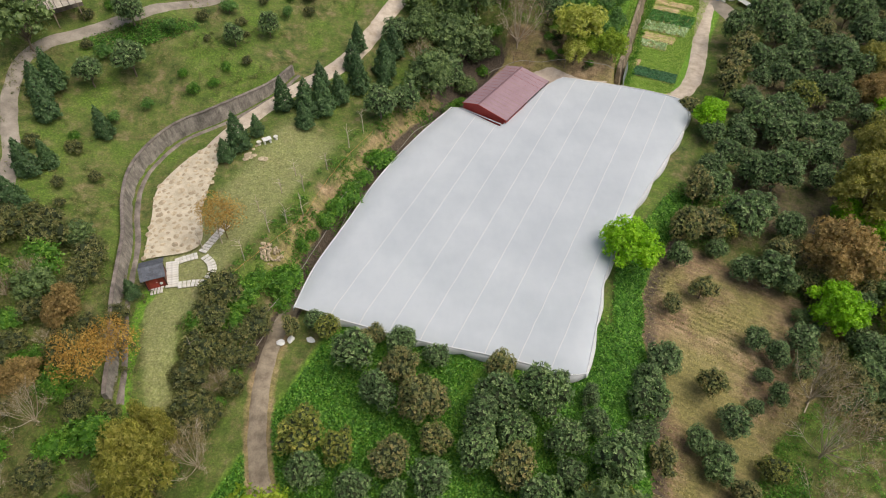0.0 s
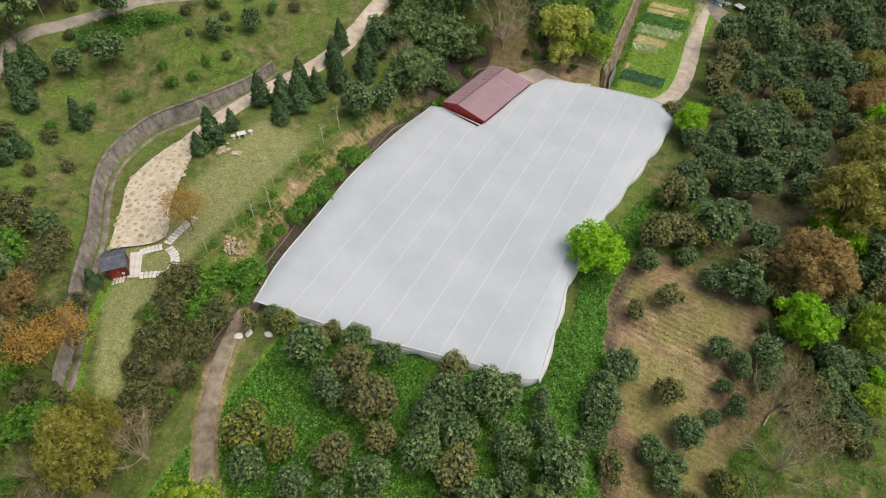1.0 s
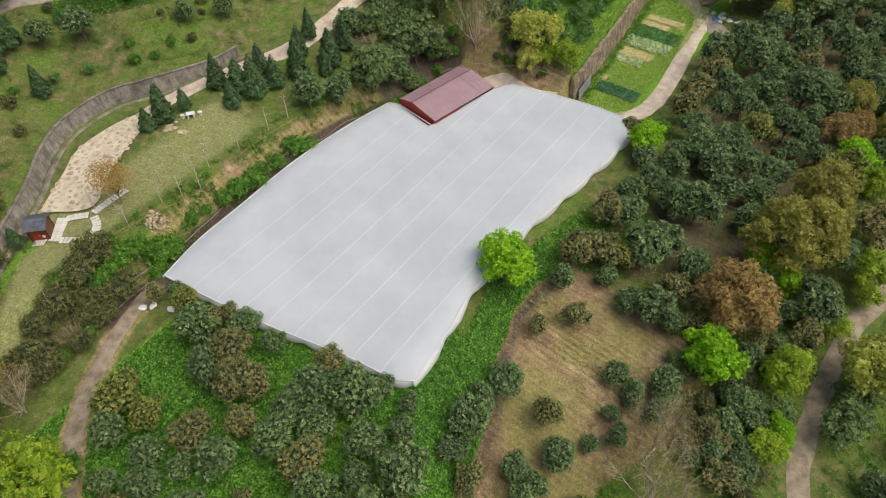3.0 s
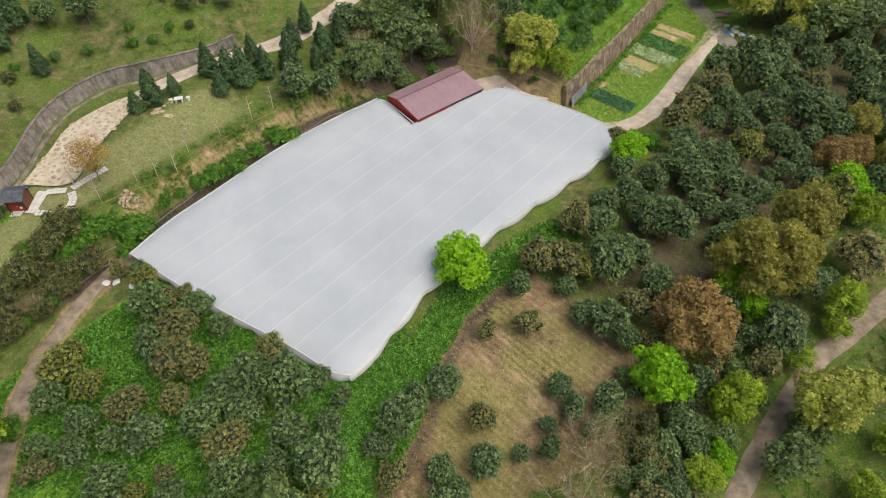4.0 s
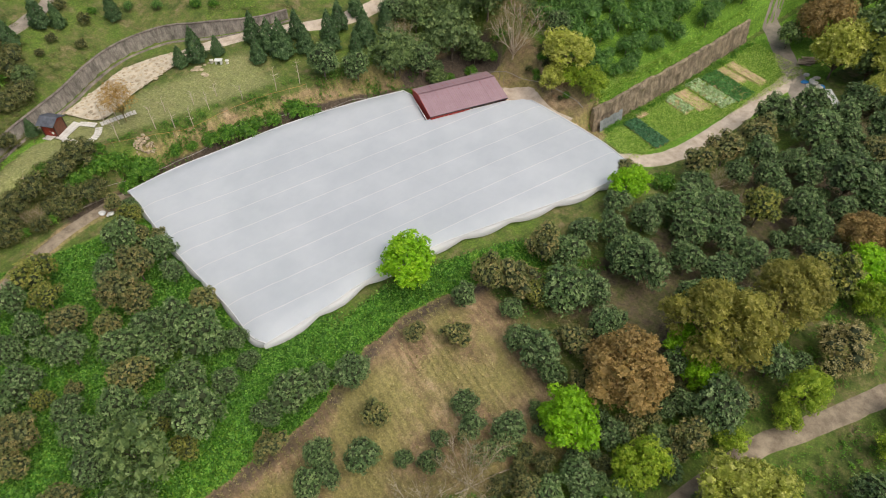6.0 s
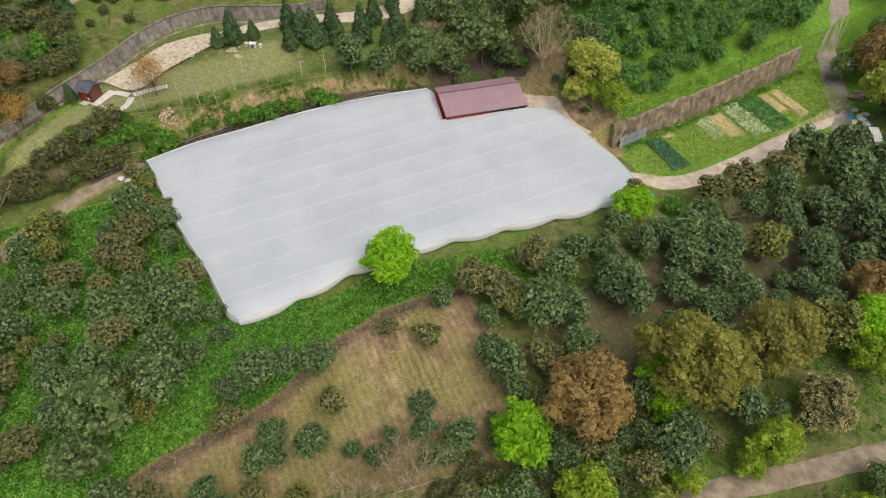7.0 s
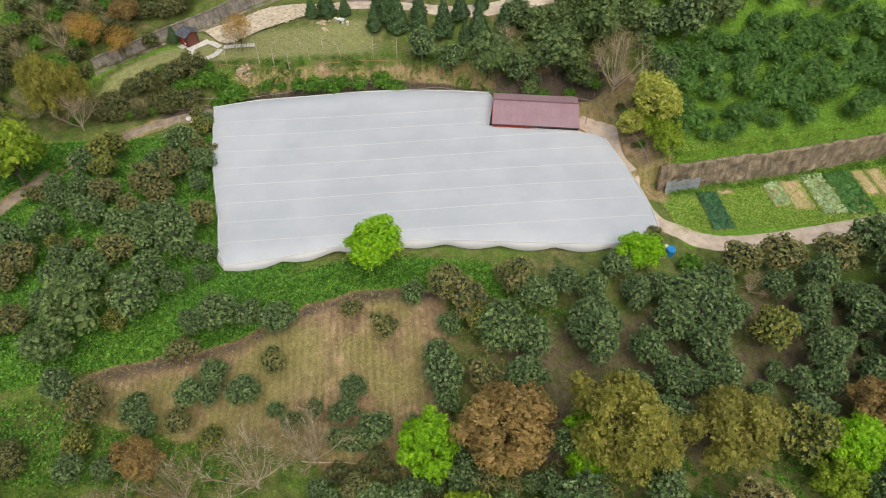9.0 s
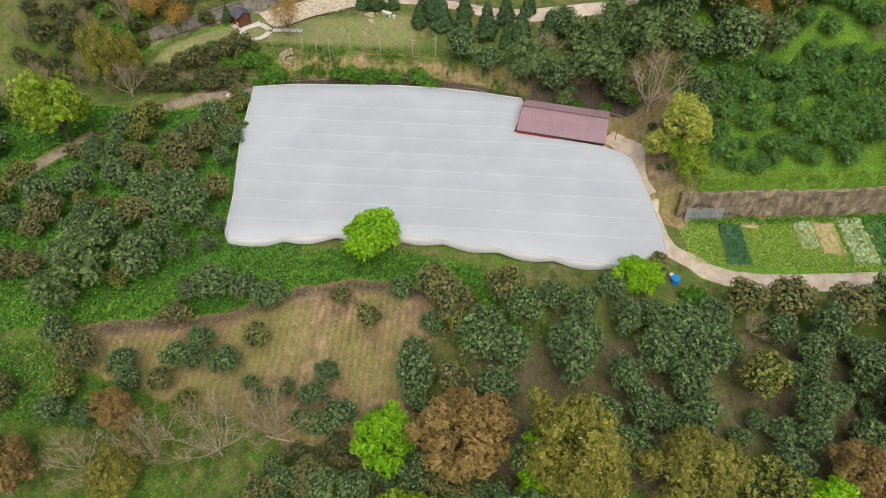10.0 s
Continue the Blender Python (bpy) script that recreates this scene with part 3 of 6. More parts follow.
def hem(line, drop, swag, n_span, turn=1):
    """The loose border that hangs in swags along an edge, given along and across."""
    pts = smooth_line(line, 0.5)
    verts, faces = [], []
    for i, (u, v) in enumerate(pts):
        q0, q1 = pts[max(0, i - 1)], pts[min(len(pts) - 1, i + 1)]
        w = Vector((q1[0] - q0[0], q1[1] - q0[1])).normalized()
        k = abs(math.sin(math.pi * n_span * i / (len(pts) - 1)))
        z0 = net_height(u, v)
        for t in range(6):
            f = t / 5
            out = (0.12 + swag * k) * math.sin(f * 1.9) + 0.05 * noise.noise((i * 0.5, t, 2.0))
            x, y = world(u + turn * -w.y * out, v + turn * w.x * out)
            verts.append((x, y, max(lay(x, y) + 0.02, z0 + 0.012 - (drop * (0.6 + 0.4 * k)) * f ** 1.4)))
    for i in range(len(pts) - 1):
        for t in range(5):
            faces.append((i * 6 + t, i * 6 + t + 1, (i + 1) * 6 + t + 1, (i + 1) * 6 + t))
    part("net_hem", (verts, faces), SEAM, net, "gathered white border hanging in swags", smooth=True)


hem([(follow(SOUTH, k), k) for k in (-34.5, -28.3, -21.6, -10.3, -4.4, -2.3)], 1.1, 0.25, 7)
hem(EAST, 1.2, 0.35, 8)
hem([(u, v) for v, u in NORTH[5:]], 0.9, 0.2, 5, -1)
hem(WEST, 0.9, 0.1, 8, -1)

border = smooth_line(WEST, 0.6), smooth_line([(u, v) for v, u in SOUTH], 0.6), smooth_line(EAST, 0.6), smooth_line([(u, v) for v, u in NORTH[5:]], 0.6), [(81.6, -37.4), (82.2, -35.6), (80.4, -28.0)], [(80.8, -27.7), (94.0, -25.2), (98.1, -23.6)]
for line in border:
    part("net_edge", tube([(*world(u, v), net_height(u, v) + 0.05) for u, v in line], 0.085, 5), SEAM, net, "bright white rolled edge", smooth=True)

# ---- the red shed beside the field ----
ROOF = plain("maroon_sheet", rgb(154, 126, 132), rgb(167, 140, 146), 0.3, 5, 0.5, 0.05)
RED_WALL = plain("red_sheet", rgb(156, 42, 34), rgb(178, 58, 46), 0.6, 6, 0.55, 0.1)
DARK = plain("dark_metal", rgb(46, 44, 46), rgb(70, 68, 70), 1.5, 12, 0.6, 0.1)
WHITE = plain("white_paint", rgb(214, 214, 210), rgb(236, 236, 232), 2, 15, 0.6, 0.1)
SHED = Matrix.Translation((10.55, 92.75, 0.75)) @ Matrix.Rotation(math.atan2(11.0, 7.9), 4, "Z")
shed = thing("field_shed", "long red metal shed with a maroon sheet roof", "shed", at=SHED)
SL, SW, SE_, SR, RY = 6.7, 4.05, 2.75, 3.5, 1.2   # half length, half width, eave, ridge, ridge line


def shed_roof(side):
    y0, y1 = (RY, SW + 0.15) if side > 0 else (RY, -SW - 0.15)
    n, wide = 14, (2 * SL + 0.3) / 14
    for k in range(n):
        x0 = -SL - 0.15 + k * wide
        verts, faces = [], []
        prof = [(0.0, 0.03), (0.06, 0.03), (0.12, 0.0), (0.3, 0.0), (0.36, 0.012), (0.42, 0.012), (0.48, 0.0), (0.62, 0.0), (0.68, 0.012), (0.74, 0.012), (0.8, 0.0), (1.0, 0.0)]
        for px, up in prof:
            for y, z in ((y0, SR), (y1, SR - (SR - SE_) * abs(y1 - y0) / (abs(-SW - RY) if side < 0 else SW - RY))):
                verts.append((x0 + px * wide, y, z + up + (0.004 if k % 2 else 0.0)))
        for i in range(len(prof) - 1):
            faces.append((2 * i, 2 * i + 1, 2 * i + 3, 2 * i + 2))
        part("roof_sheet", (verts, faces), ROOF, shed)


shed_roof(1)
shed_roof(-1)
for x0, y0, x1, y1 in ((-SL, -SW, -SL + 0.1, SW), (SL - 0.1, -SW, SL, SW)):
    bm = bmesh.new()
    vs = [bm.verts.new(p) for p in ((x0, y0, 0), (x0, y1, 0), (x0, y1, SE_ - 0.03), (x0, RY, SR - 0.04), (x0, y0, SE_ - 0.03), (x1, y0, 0), (x1, y1, 0), (x1, y1, SE_ - 0.03), (x1, RY, SR - 0.04), (x1, y0, SE_ - 0.03))]
    bm.faces.new(vs[:5]), bm.faces.new(vs[9:4:-1])
    for k in range(5):
        bm.faces.new((vs[k], vs[5 + k], vs[5 + (k + 1) % 5], vs[(k + 1) % 5]))
    bmesh.ops.recalc_face_normals(bm, faces=bm.faces[:])
    part("gable_wall", bm, RED_WALL, shed, "red corrugated sheet wall")
for k in range(9):
    x0 = -SL + 0.12 + k * 0.74
    bm = bmesh.new()
    box(bm, x0, -SW, 0, x0 + 0.7, -SW + 0.06, SE_ - 0.1)
    part("wall_panel", bevelled(bm, 0.015), RED_WALL, shed)
for k in range(18):
    x0 = -SL + 0.12 + k * 0.74
    bm = bmesh.new()
    box(bm, x0, SW - 0.06, 0, x0 + 0.7, SW, SE_ - 0.1)
    part("wall_panel", bevelled(bm, 0.015), RED_WALL, shed)
for x in (0.6, 2.6, 4.6, SL - 0.15):
    bm = bmesh.new()
    box(bm, x - 0.06, -SW, 0, x + 0.06, -SW + 0.12, SE_ - 0.08)
    part("post", bm, DARK, shed)
bm = bmesh.new()
box(bm, -SL - 0.17, RY - 0.16, SR + 0.045, SL + 0.17, RY + 0.16, SR + 0.085)
part("ridge_cap", bevelled(bm, 0.012), plain("ridge_maroon", rgb(120, 92, 97), rgb(132, 104, 109), 0.5, 6, 0.5, 0.05), shed, "darker maroon ridge strip")
bm = bmesh.new()
box(bm, -SL - 0.15, -SW - 0.24, SE_ - 0.16, SL + 0.15, -SW - 0.14, SE_ - 0.03)
part("gutter", bevelled(bm, 0.02), DARK, shed)
bm = bmesh.new()
for y0, y1, z0, z1 in ((-SW - 0.15, RY, SE_ - 0.1, SR + 0.02), (RY, SW + 0.15, SR + 0.02, SE_ - 0.1)):
    vs = [bm.verts.new((-SL - 0.19 + dx, y, z + dz)) for dx in (0, 0.05) for y, z in ((y0, z0), (y1, z1)) for dz in (0, 0.16)]
    for f in ((0, 1, 3, 2), (4, 6, 7, 5), (0, 4, 5, 1), (2, 3, 7, 6), (1, 5, 7, 3), (0, 2, 6, 4)):
        bm.faces.new([vs[k] for k in f])
part("verge_trim", bm, RED_WALL, shed)

# ---- the little cabin on the lawn ----
HUT = Matrix.Translation((-34.3, 50.3, lay(-34.3, 50.3) + 0.05)) @ Matrix.Rotation(radians(20), 4, "Z") @ Matrix.Scale(0.95, 4)
hut = thing("garden_cabin", "small red-brown cabin with a grey tiled roof", "cabin", at=HUT)
TILE = plain("grey_tile", rgb(78, 82, 90), rgb(100, 104, 112), 2, 10, 0.6, 0.2, per_object=0.3)
WOOD = plain("red_brown_wood", rgb(120, 48, 36), rgb(150, 66, 48), 2, 14, 0.7, 0.2, stretch=(6, 6, 0.8))
FRAME = plain("dark_wood", rgb(58, 42, 36), rgb(80, 60, 50), 2, 14, 0.7, 0.2)
SIDE_WOOD = plain("brown_boards", rgb(92, 58, 44), rgb(122, 80, 60), 2, 14, 0.75, 0.3, stretch=(6, 6, 0.8))
CAB = 1.15
for a, b, c, d, name in ((-CAB, -CAB, CAB, -CAB + 0.08, "front_wall"), (-CAB, CAB - 0.08, CAB, CAB, "back_wall"), (-CAB, -CAB + 0.085, -CAB + 0.08, CAB - 0.085, "side_wall"), (CAB - 0.08, -CAB + 0.085, CAB, CAB - 0.085, "side_wall")):
    bm = bmesh.new()
    box(bm, a, b, 0.1, c, d, 2.25)
    part(name, bm, WOOD if name == "front_wall" else SIDE_WOOD, hut)
for x in (-CAB, CAB):
    for y in (-CAB, CAB):
        bm = bmesh.new()
        box(bm, x - 0.07, y - 0.07, 0, x + 0.07, y + 0.07, 2.35)
        part("corner_post", bevelled(bm, 0.015), FRAME, hut)
bm = bmesh.new()
box(bm, -CAB - 0.1, -CAB - 0.1, 0, CAB + 0.1, CAB + 0.1, 0.1)
part("floor_slab", bm, CONCRETE, hut)
bm = bmesh.new()
box(bm, -0.75, -CAB - 0.04, 0.15, 0.25, -CAB - 0.003, 2.05)
door = part("door", bevelled(bm, 0.01), plain("cabin_door", rgb(150, 52, 40), rgb(170, 70, 54), 2, 14, 0.6, 0.2), hut, "red wooden door")
bm = bmesh.new()
box(bm, 0.1, -CAB - 0.09, 1.0, 0.16, -CAB - 0.04, 1.14)
part("handle", bm, WHITE, door)
bm = bmesh.new()
bmesh.ops.create_uvsphere(bm, u_segments=10, v_segments=6, radius=0.2, matrix=Matrix.Translation((0.62, -CAB - 0.14, 0.85)) @ Matrix.Diagonal((1, 0.6, 1.2, 1)))
part("wash_basin", bm, WHITE, hut, "white basin on the front wall")


def tilted(x0, x1, y, z, run, fall, thick=0.05):
    """A tile board whose low edge falls by fall over run along y."""
    bm = bmesh.new()
    vs = [bm.verts.new(p) for p in ((x0, y, z), (x1, y, z), (x1, y + run, z - fall), (x0, y + run, z - fall), (x0, y, z + thick), (x1, y, z + thick), (x1, y + run, z - fall + thick), (x0, y + run, z - fall + thick))]
    for f in ((3, 2, 1, 0), (4, 5, 6, 7), (0, 1, 5, 4), (2, 3, 7, 6), (1, 2, 6, 5), (3, 0, 4, 7)):
        bm.faces.new([vs[k] for k in f])
    return bm


for side in (-1, 1):
    for row in range(6):
        for k in range(7):
            y = side * (0.02 + row * 0.27)
            x0 = -1.5 + k * 0.43
            part("roof_tile", tilted(x0, x0 + 0.415, y, 2.95 - row * 0.125 + 0.02 * (row % 2), side * 0.3, 0.125), TILE, hut)
for side in (-1, 1):
    part("roof_board", tilted(-1.45, 1.45, 0.0, 2.9, side * 1.6, 0.76, 0.04), FRAME, hut)
for x in (-CAB, CAB - 0.08):
    bm = bmesh.new()
    vs = [bm.verts.new((x + dx, y, z)) for dx in (0, 0.08) for y, z in ((-CAB, 2.25), (CAB, 2.25), (0, 2.83))]
    bm.faces.new(vs[:3]), bm.faces.new(vs[5:2:-1])
    for k in range(3):
        bm.faces.new((vs[k], vs[3 + k], vs[3 + (k + 1) % 3], vs[(k + 1) % 3]))
    part("gable", bm, WOOD, hut)

# ---- trees: each kind is built a few times, then planted ----
def leaves(centres, outward, length, width, rng, droop=0.25, spread=0.42):
    """Leaf blades, one triangle each, lying over the outward way with some spread."""
    n = len(centres)
    face = outward / (np.linalg.norm(outward, axis=1)[:, None] + 1e-9) + np.array([0, 0, 0.25]) + rng.normal(0, spread, (n, 3))
    face /= np.linalg.norm(face, axis=1)[:, None] + 1e-9
    way = np.cross(face, rng.normal(0, 1, (n, 3))) + np.array([0, 0, -droop])
    way /= np.linalg.norm(way, axis=1)[:, None] + 1e-9
    side = np.cross(way, face)
    ln, wd = length * rng.uniform(0.7, 1.35, (n, 1)), width * rng.uniform(0.7, 1.35, (n, 1))
    a, b = centres - way * ln * 0.45 - side * wd * 0.5, centres - way * ln * 0.35 + side * wd * 0.5
    return np.stack([a, b, centres + way * ln * 0.65], 1).reshape(-1, 3)


def blades(points):
    n = len(points) // 3
    return points.tolist(), np.arange(n * 3).reshape(n, 3).tolist()


def on_sphere(n, rng):
    d = rng.normal(0, 1, (n, 3))
    return d / np.linalg.norm(d, axis=1)[:, None]


def crown_points(rng, clumps, per, shape=(1, 1, 0.85), size=0.36, inner=0.12, low=-0.55, jag=0.2):
    """Leaf places on many small clumps that make up an uneven crown of radius 1 round the origin."""
    heads, pts, outs = [], [], []
    golden, lean = math.pi * (3 - math.sqrt(5)), rng.uniform(0, 6)
    for k in range(clumps):
        z = low + (1 - low) * (k + 0.5) / clumps
        r = math.sqrt(max(0.05, 1 - z * z))
        a = k * golden + rng.uniform(-0.5, 0.5)
        reach = (1 - size) * rng.uniform(0.68, 1.0 + jag) * (0.9 + 0.12 * math.sin(2 * a + lean) + 0.08 * math.sin(3 * a - lean))
        heads.append((np.array([r * math.cos(a), r * math.sin(a), z]) * reach * np.array(shape), size * rng.uniform(0.6, 1.3)))
    for _ in range(int(clumps * inner)):
        heads.append((on_sphere(1, rng)[0] * rng.uniform(0.1, 0.5) * np.array(shape), size * 1.1))
    for c, s in heads:
        d = on_sphere(int(per * (s / size) ** 2), rng)
        d[:, 2] = np.abs(d[:, 2]) * rng.choice([1, 1, 1, -0.6], len(d))
        far = s * rng.uniform(0.84, 1.1, (len(d), 1)) * (1 + 0.1 * np.sin(d[:, :1] * 9 + 3 * d[:, 1:2] * 3))
        pts.append(c + d * far * np.array([1, 1, 0.82]))
        outs.append(d + (c / (np.linalg.norm(c) + 0.1)) * 0.35)
    pts = np.concatenate(pts)
    fit = np.array(shape) / np.array([np.percentile(np.hypot(pts[:, 0], pts[:, 1]), 96)] * 2 + [np.percentile(np.abs(pts[:, 2]), 97)])
    return pts * fit, np.concatenate(outs), [(c * fit, s) for c, s in heads]


def rosette_crown(rng, clumps, per, fingers, shape, size, ln, wd, low=-0.5, lift=0.3, drop=0.1):
    """A crown of lobes, each set with whorls of leaves that share their middle point."""
    heads, golden, lean = [], math.pi * (3 - math.sqrt(5)), rng.uniform(0, 6)
    for k in range(clumps):
        z = low + (1 - low) * (k + 0.5) / clumps
        r, a = math.sqrt(max(0.03, 1 - z * z)), k * golden + rng.uniform(-0.5, 0.5)
        s = size * rng.uniform(0.62, 1.25)
        reach = (1 - s) * rng.uniform(0.68, 1.14) * (0.9 + 0.14 * math.sin(2 * a + lean))
        heads.append((np.array([r * math.cos(a), r * math.sin(a), z]) * reach * np.array(shape), s))
    centres, sizes = np.array([c for c, _ in heads]), np.array([s for _, s in heads])
    mids, outs = [], []
    for i, (c, s) in enumerate(heads):
        n = max(5, int(per * (s / size) ** 2))
        k = np.arange(n) + rng.uniform(0, 1)
        z = 1 - 1.5 * (k % n + 0.3) / n
        a = k * golden
        d = np.stack([np.sqrt(np.clip(1 - z * z, 0, 1)) * np.cos(a), np.sqrt(np.clip(1 - z * z, 0, 1)) * np.sin(a), z], 1) + rng.normal(0, 0.16, (n, 3))
        d /= np.linalg.norm(d, axis=1)[:, None]
        p = c + d * s * rng.uniform(0.82, 1.12, (n, 1))
        gap = np.linalg.norm(p[:, None] - centres[None], axis=2) / sizes[None]
        gap[:, i] = 9
        ok = gap.min(1) > 0.8
        mids.append(p[ok])
        outs.append((d + np.array([0, 0, 0.35]))[ok])
    mids, outs = np.concatenate(mids), np.concatenate(outs)
    outs /= np.linalg.norm(outs, axis=1)[:, None]
    n = len(mids)
    side = np.cross(outs, rng.normal(0, 1, (n, 3)))
    side /= np.linalg.norm(side, axis=1)[:, None]
    up = np.cross(outs, side)
    verts, faces, m = [mids - outs * ln * 0.15], [], n
    for f in range(fingers):
        w = 2 * math.pi * f / fingers + rng.uniform(-0.3, 0.3, (n, 1))
        way = side * np.cos(w) + up * np.sin(w)
        across = np.cross(outs, way)
        l = ln * rng.uniform(0.65, 1.25, (n, 1))
        rise = lift + rng.normal(0, 0.38, (n, 1))
        tip = mids + way * l + outs * l * rise - np.array([0, 0, drop]) * l
        half = across * wd * rng.uniform(0.4, 0.6, (n, 1)) + outs * wd * rng.normal(0, 0.3, (n, 1))
        verts += [tip - half, tip + half]
        i = np.arange(n)
        faces.append(np.stack([i, m + i, m + n + i], 1))
        m += 2 * n
    return np.concatenate(verts) * 1.08, np.concatenate(faces), [(c * 1.08, s * 1.08) for c, s in heads]


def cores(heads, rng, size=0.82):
    """A solid core in each lobe, added to block light through the crown."""
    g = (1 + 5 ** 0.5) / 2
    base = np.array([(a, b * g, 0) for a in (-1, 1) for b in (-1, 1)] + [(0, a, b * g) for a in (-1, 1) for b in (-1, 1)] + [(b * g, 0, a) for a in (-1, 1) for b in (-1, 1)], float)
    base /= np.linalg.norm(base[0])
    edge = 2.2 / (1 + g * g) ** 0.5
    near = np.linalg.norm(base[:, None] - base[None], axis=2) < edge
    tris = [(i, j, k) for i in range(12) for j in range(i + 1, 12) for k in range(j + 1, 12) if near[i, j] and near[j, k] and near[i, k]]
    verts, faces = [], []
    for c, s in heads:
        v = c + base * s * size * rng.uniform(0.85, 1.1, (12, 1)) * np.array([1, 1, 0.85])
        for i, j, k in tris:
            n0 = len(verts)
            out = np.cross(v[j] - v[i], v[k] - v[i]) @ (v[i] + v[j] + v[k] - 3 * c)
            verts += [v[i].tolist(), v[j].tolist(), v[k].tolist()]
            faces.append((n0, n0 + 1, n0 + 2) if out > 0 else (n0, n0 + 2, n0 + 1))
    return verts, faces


def limbs(rng, heads, base, fork, r0, sides=5, wander=0.06):
    """A tapered trunk to the fork, and a limb from there to each clump."""
    verts, faces = tube([(0, 0, base), (rng.uniform(-0.03, 0.03), rng.uniform(-0.03, 0.03), (base + fork) / 2), (0, 0, fork)], [r0 * 1.25, r0, r0 * 0.85], sides + 2)
    for c, s in heads:
        k = rng.uniform(0.0, 0.3)
        start = np.array([0, 0, fork * (1 - k) + base * k * 0.3])
        mid = start * 0.5 + c * 0.5 + rng.normal(0, wander, 3) + np.array([0, 0, 0.06])
        tube([start, mid, c], [r0 * 0.5, r0 * 0.3, r0 * 0.12], 3, verts, faces)
    return verts, faces


def twig_cloud(rng, n_limb, n_twig, spread=1.0, rise=1.25, r0=0.045, low=-0.9):
    """Bare branches that fan out from a short trunk, in three orders."""
    verts, faces, tips = [], [], []
    tube([(0, 0, low - 0.15), (0, 0, low + 0.25)], [r0 * 1.5, r0 * 1.15], 6, verts, faces)
    for i in range(n_limb):
        a = 2 * math.pi * i / n_limb + rng.uniform(-0.3, 0.3)
        lean = rng.uniform(0.15, 1.0)
        end = np.array([math.cos(a) * lean * spread, math.sin(a) * lean * spread, low + rise * (1.25 - 0.45 * lean) * rng.uniform(0.85, 1.2)])
        s = np.array([0, 0, low + rng.uniform(0.05, 0.3)])
        m = s * 0.55 + end * 0.45 + np.array([math.cos(a), math.sin(a), -0.4]) * 0.07
        tube([s, m, end], [r0 * 0.6, r0 * 0.38, r0 * 0.12], 4, verts, faces)
        for _ in range(n_twig):
            k = rng.uniform(0.25, 1.0)
            p = m + (end - m) * k if k > 0.3 else s + (m - s) * (k + 0.5)
            w = (end - s) / np.linalg.norm(end - s) + rng.normal(0, 0.55, 3) + np.array([0, 0, 0.15])
            q = p + w / np.linalg.norm(w) * rng.uniform(0.2, 0.45)
            tube([p, (p + q) / 2 + rng.normal(0, 0.02, 3), q], [r0 * 0.2, r0 * 0.15, r0 * 0.07], 3, verts, faces)
            tips.append(q)
            for _ in range(2):
                w2 = w / np.linalg.norm(w) + rng.normal(0, 0.6, 3)
                s2 = p + (q - p) * rng.uniform(0.3, 1.0)
                e2 = s2 + w2 / np.linalg.norm(w2) * rng.uniform(0.1, 0.24)
                tube([s2, e2], [r0 * 0.11, r0 * 0.05], 3, verts, faces)
                tips.append(e2)
    return verts, faces, np.array(tips)


# kind: lobes, whorls a lobe, leaves a whorl, crown shape, lobe size, leaf length and width, trunk radius, limb material
WHORLED = {
    "L": (16, 56, 6, (1, 1, 0.95), 0.35, 0.074, 0.055, 0.05, BARK),
    "R": (17, 50, 6, (1, 1, 0.95), 0.33, 0.074, 0.054, 0.05, BARK),
    "O": (16, 52, 6, (1, 1, 1.0), 0.34, 0.074, 0.054, 0.05, BARK),
    "B": (40, 46, 6, (1, 1, 0.95), 0.24, 0.064, 0.05, 0.035, BARK),
    "E": (40, 46, 7, (1, 1, 0.9), 0.23, 0.056, 0.036, 0.035, BARK),
    "Y": (34, 38, 6, (1, 1, 0.95), 0.25, 0.06, 0.04, 0.035, BARK),
    "C": (54, 54, 6, (1, 1, 0.85), 0.21, 0.046, 0.034, 0.03, BROWN_TWIG),
    "D": (54, 56, 6, (1, 1, 0.85), 0.21, 0.052, 0.03, 0.03, BROWN_TWIG),
    "S": (16, 26, 6, (1, 1, 0.75), 0.35, 0.12, 0.062, 0.03, BROWN_TWIG),
    "W": (30, 34, 6, (1, 1, 0.75), 0.26, 0.08, 0.03, 0.03, PALE_TWIG),
    "H": (26, 26, 6, (1, 1, 0.95), 0.28, 0.07, 0.05, 0.04, BARK),
    "I": (13, 30, 7, (1, 1, 0.9), 0.4, 0.11, 0.06, 0.05, BARK),
    "V": (14, 24, 6, (1, 1, 0.65), 0.4, 0.13, 0.075, 0.03, BROWN_TWIG),
}
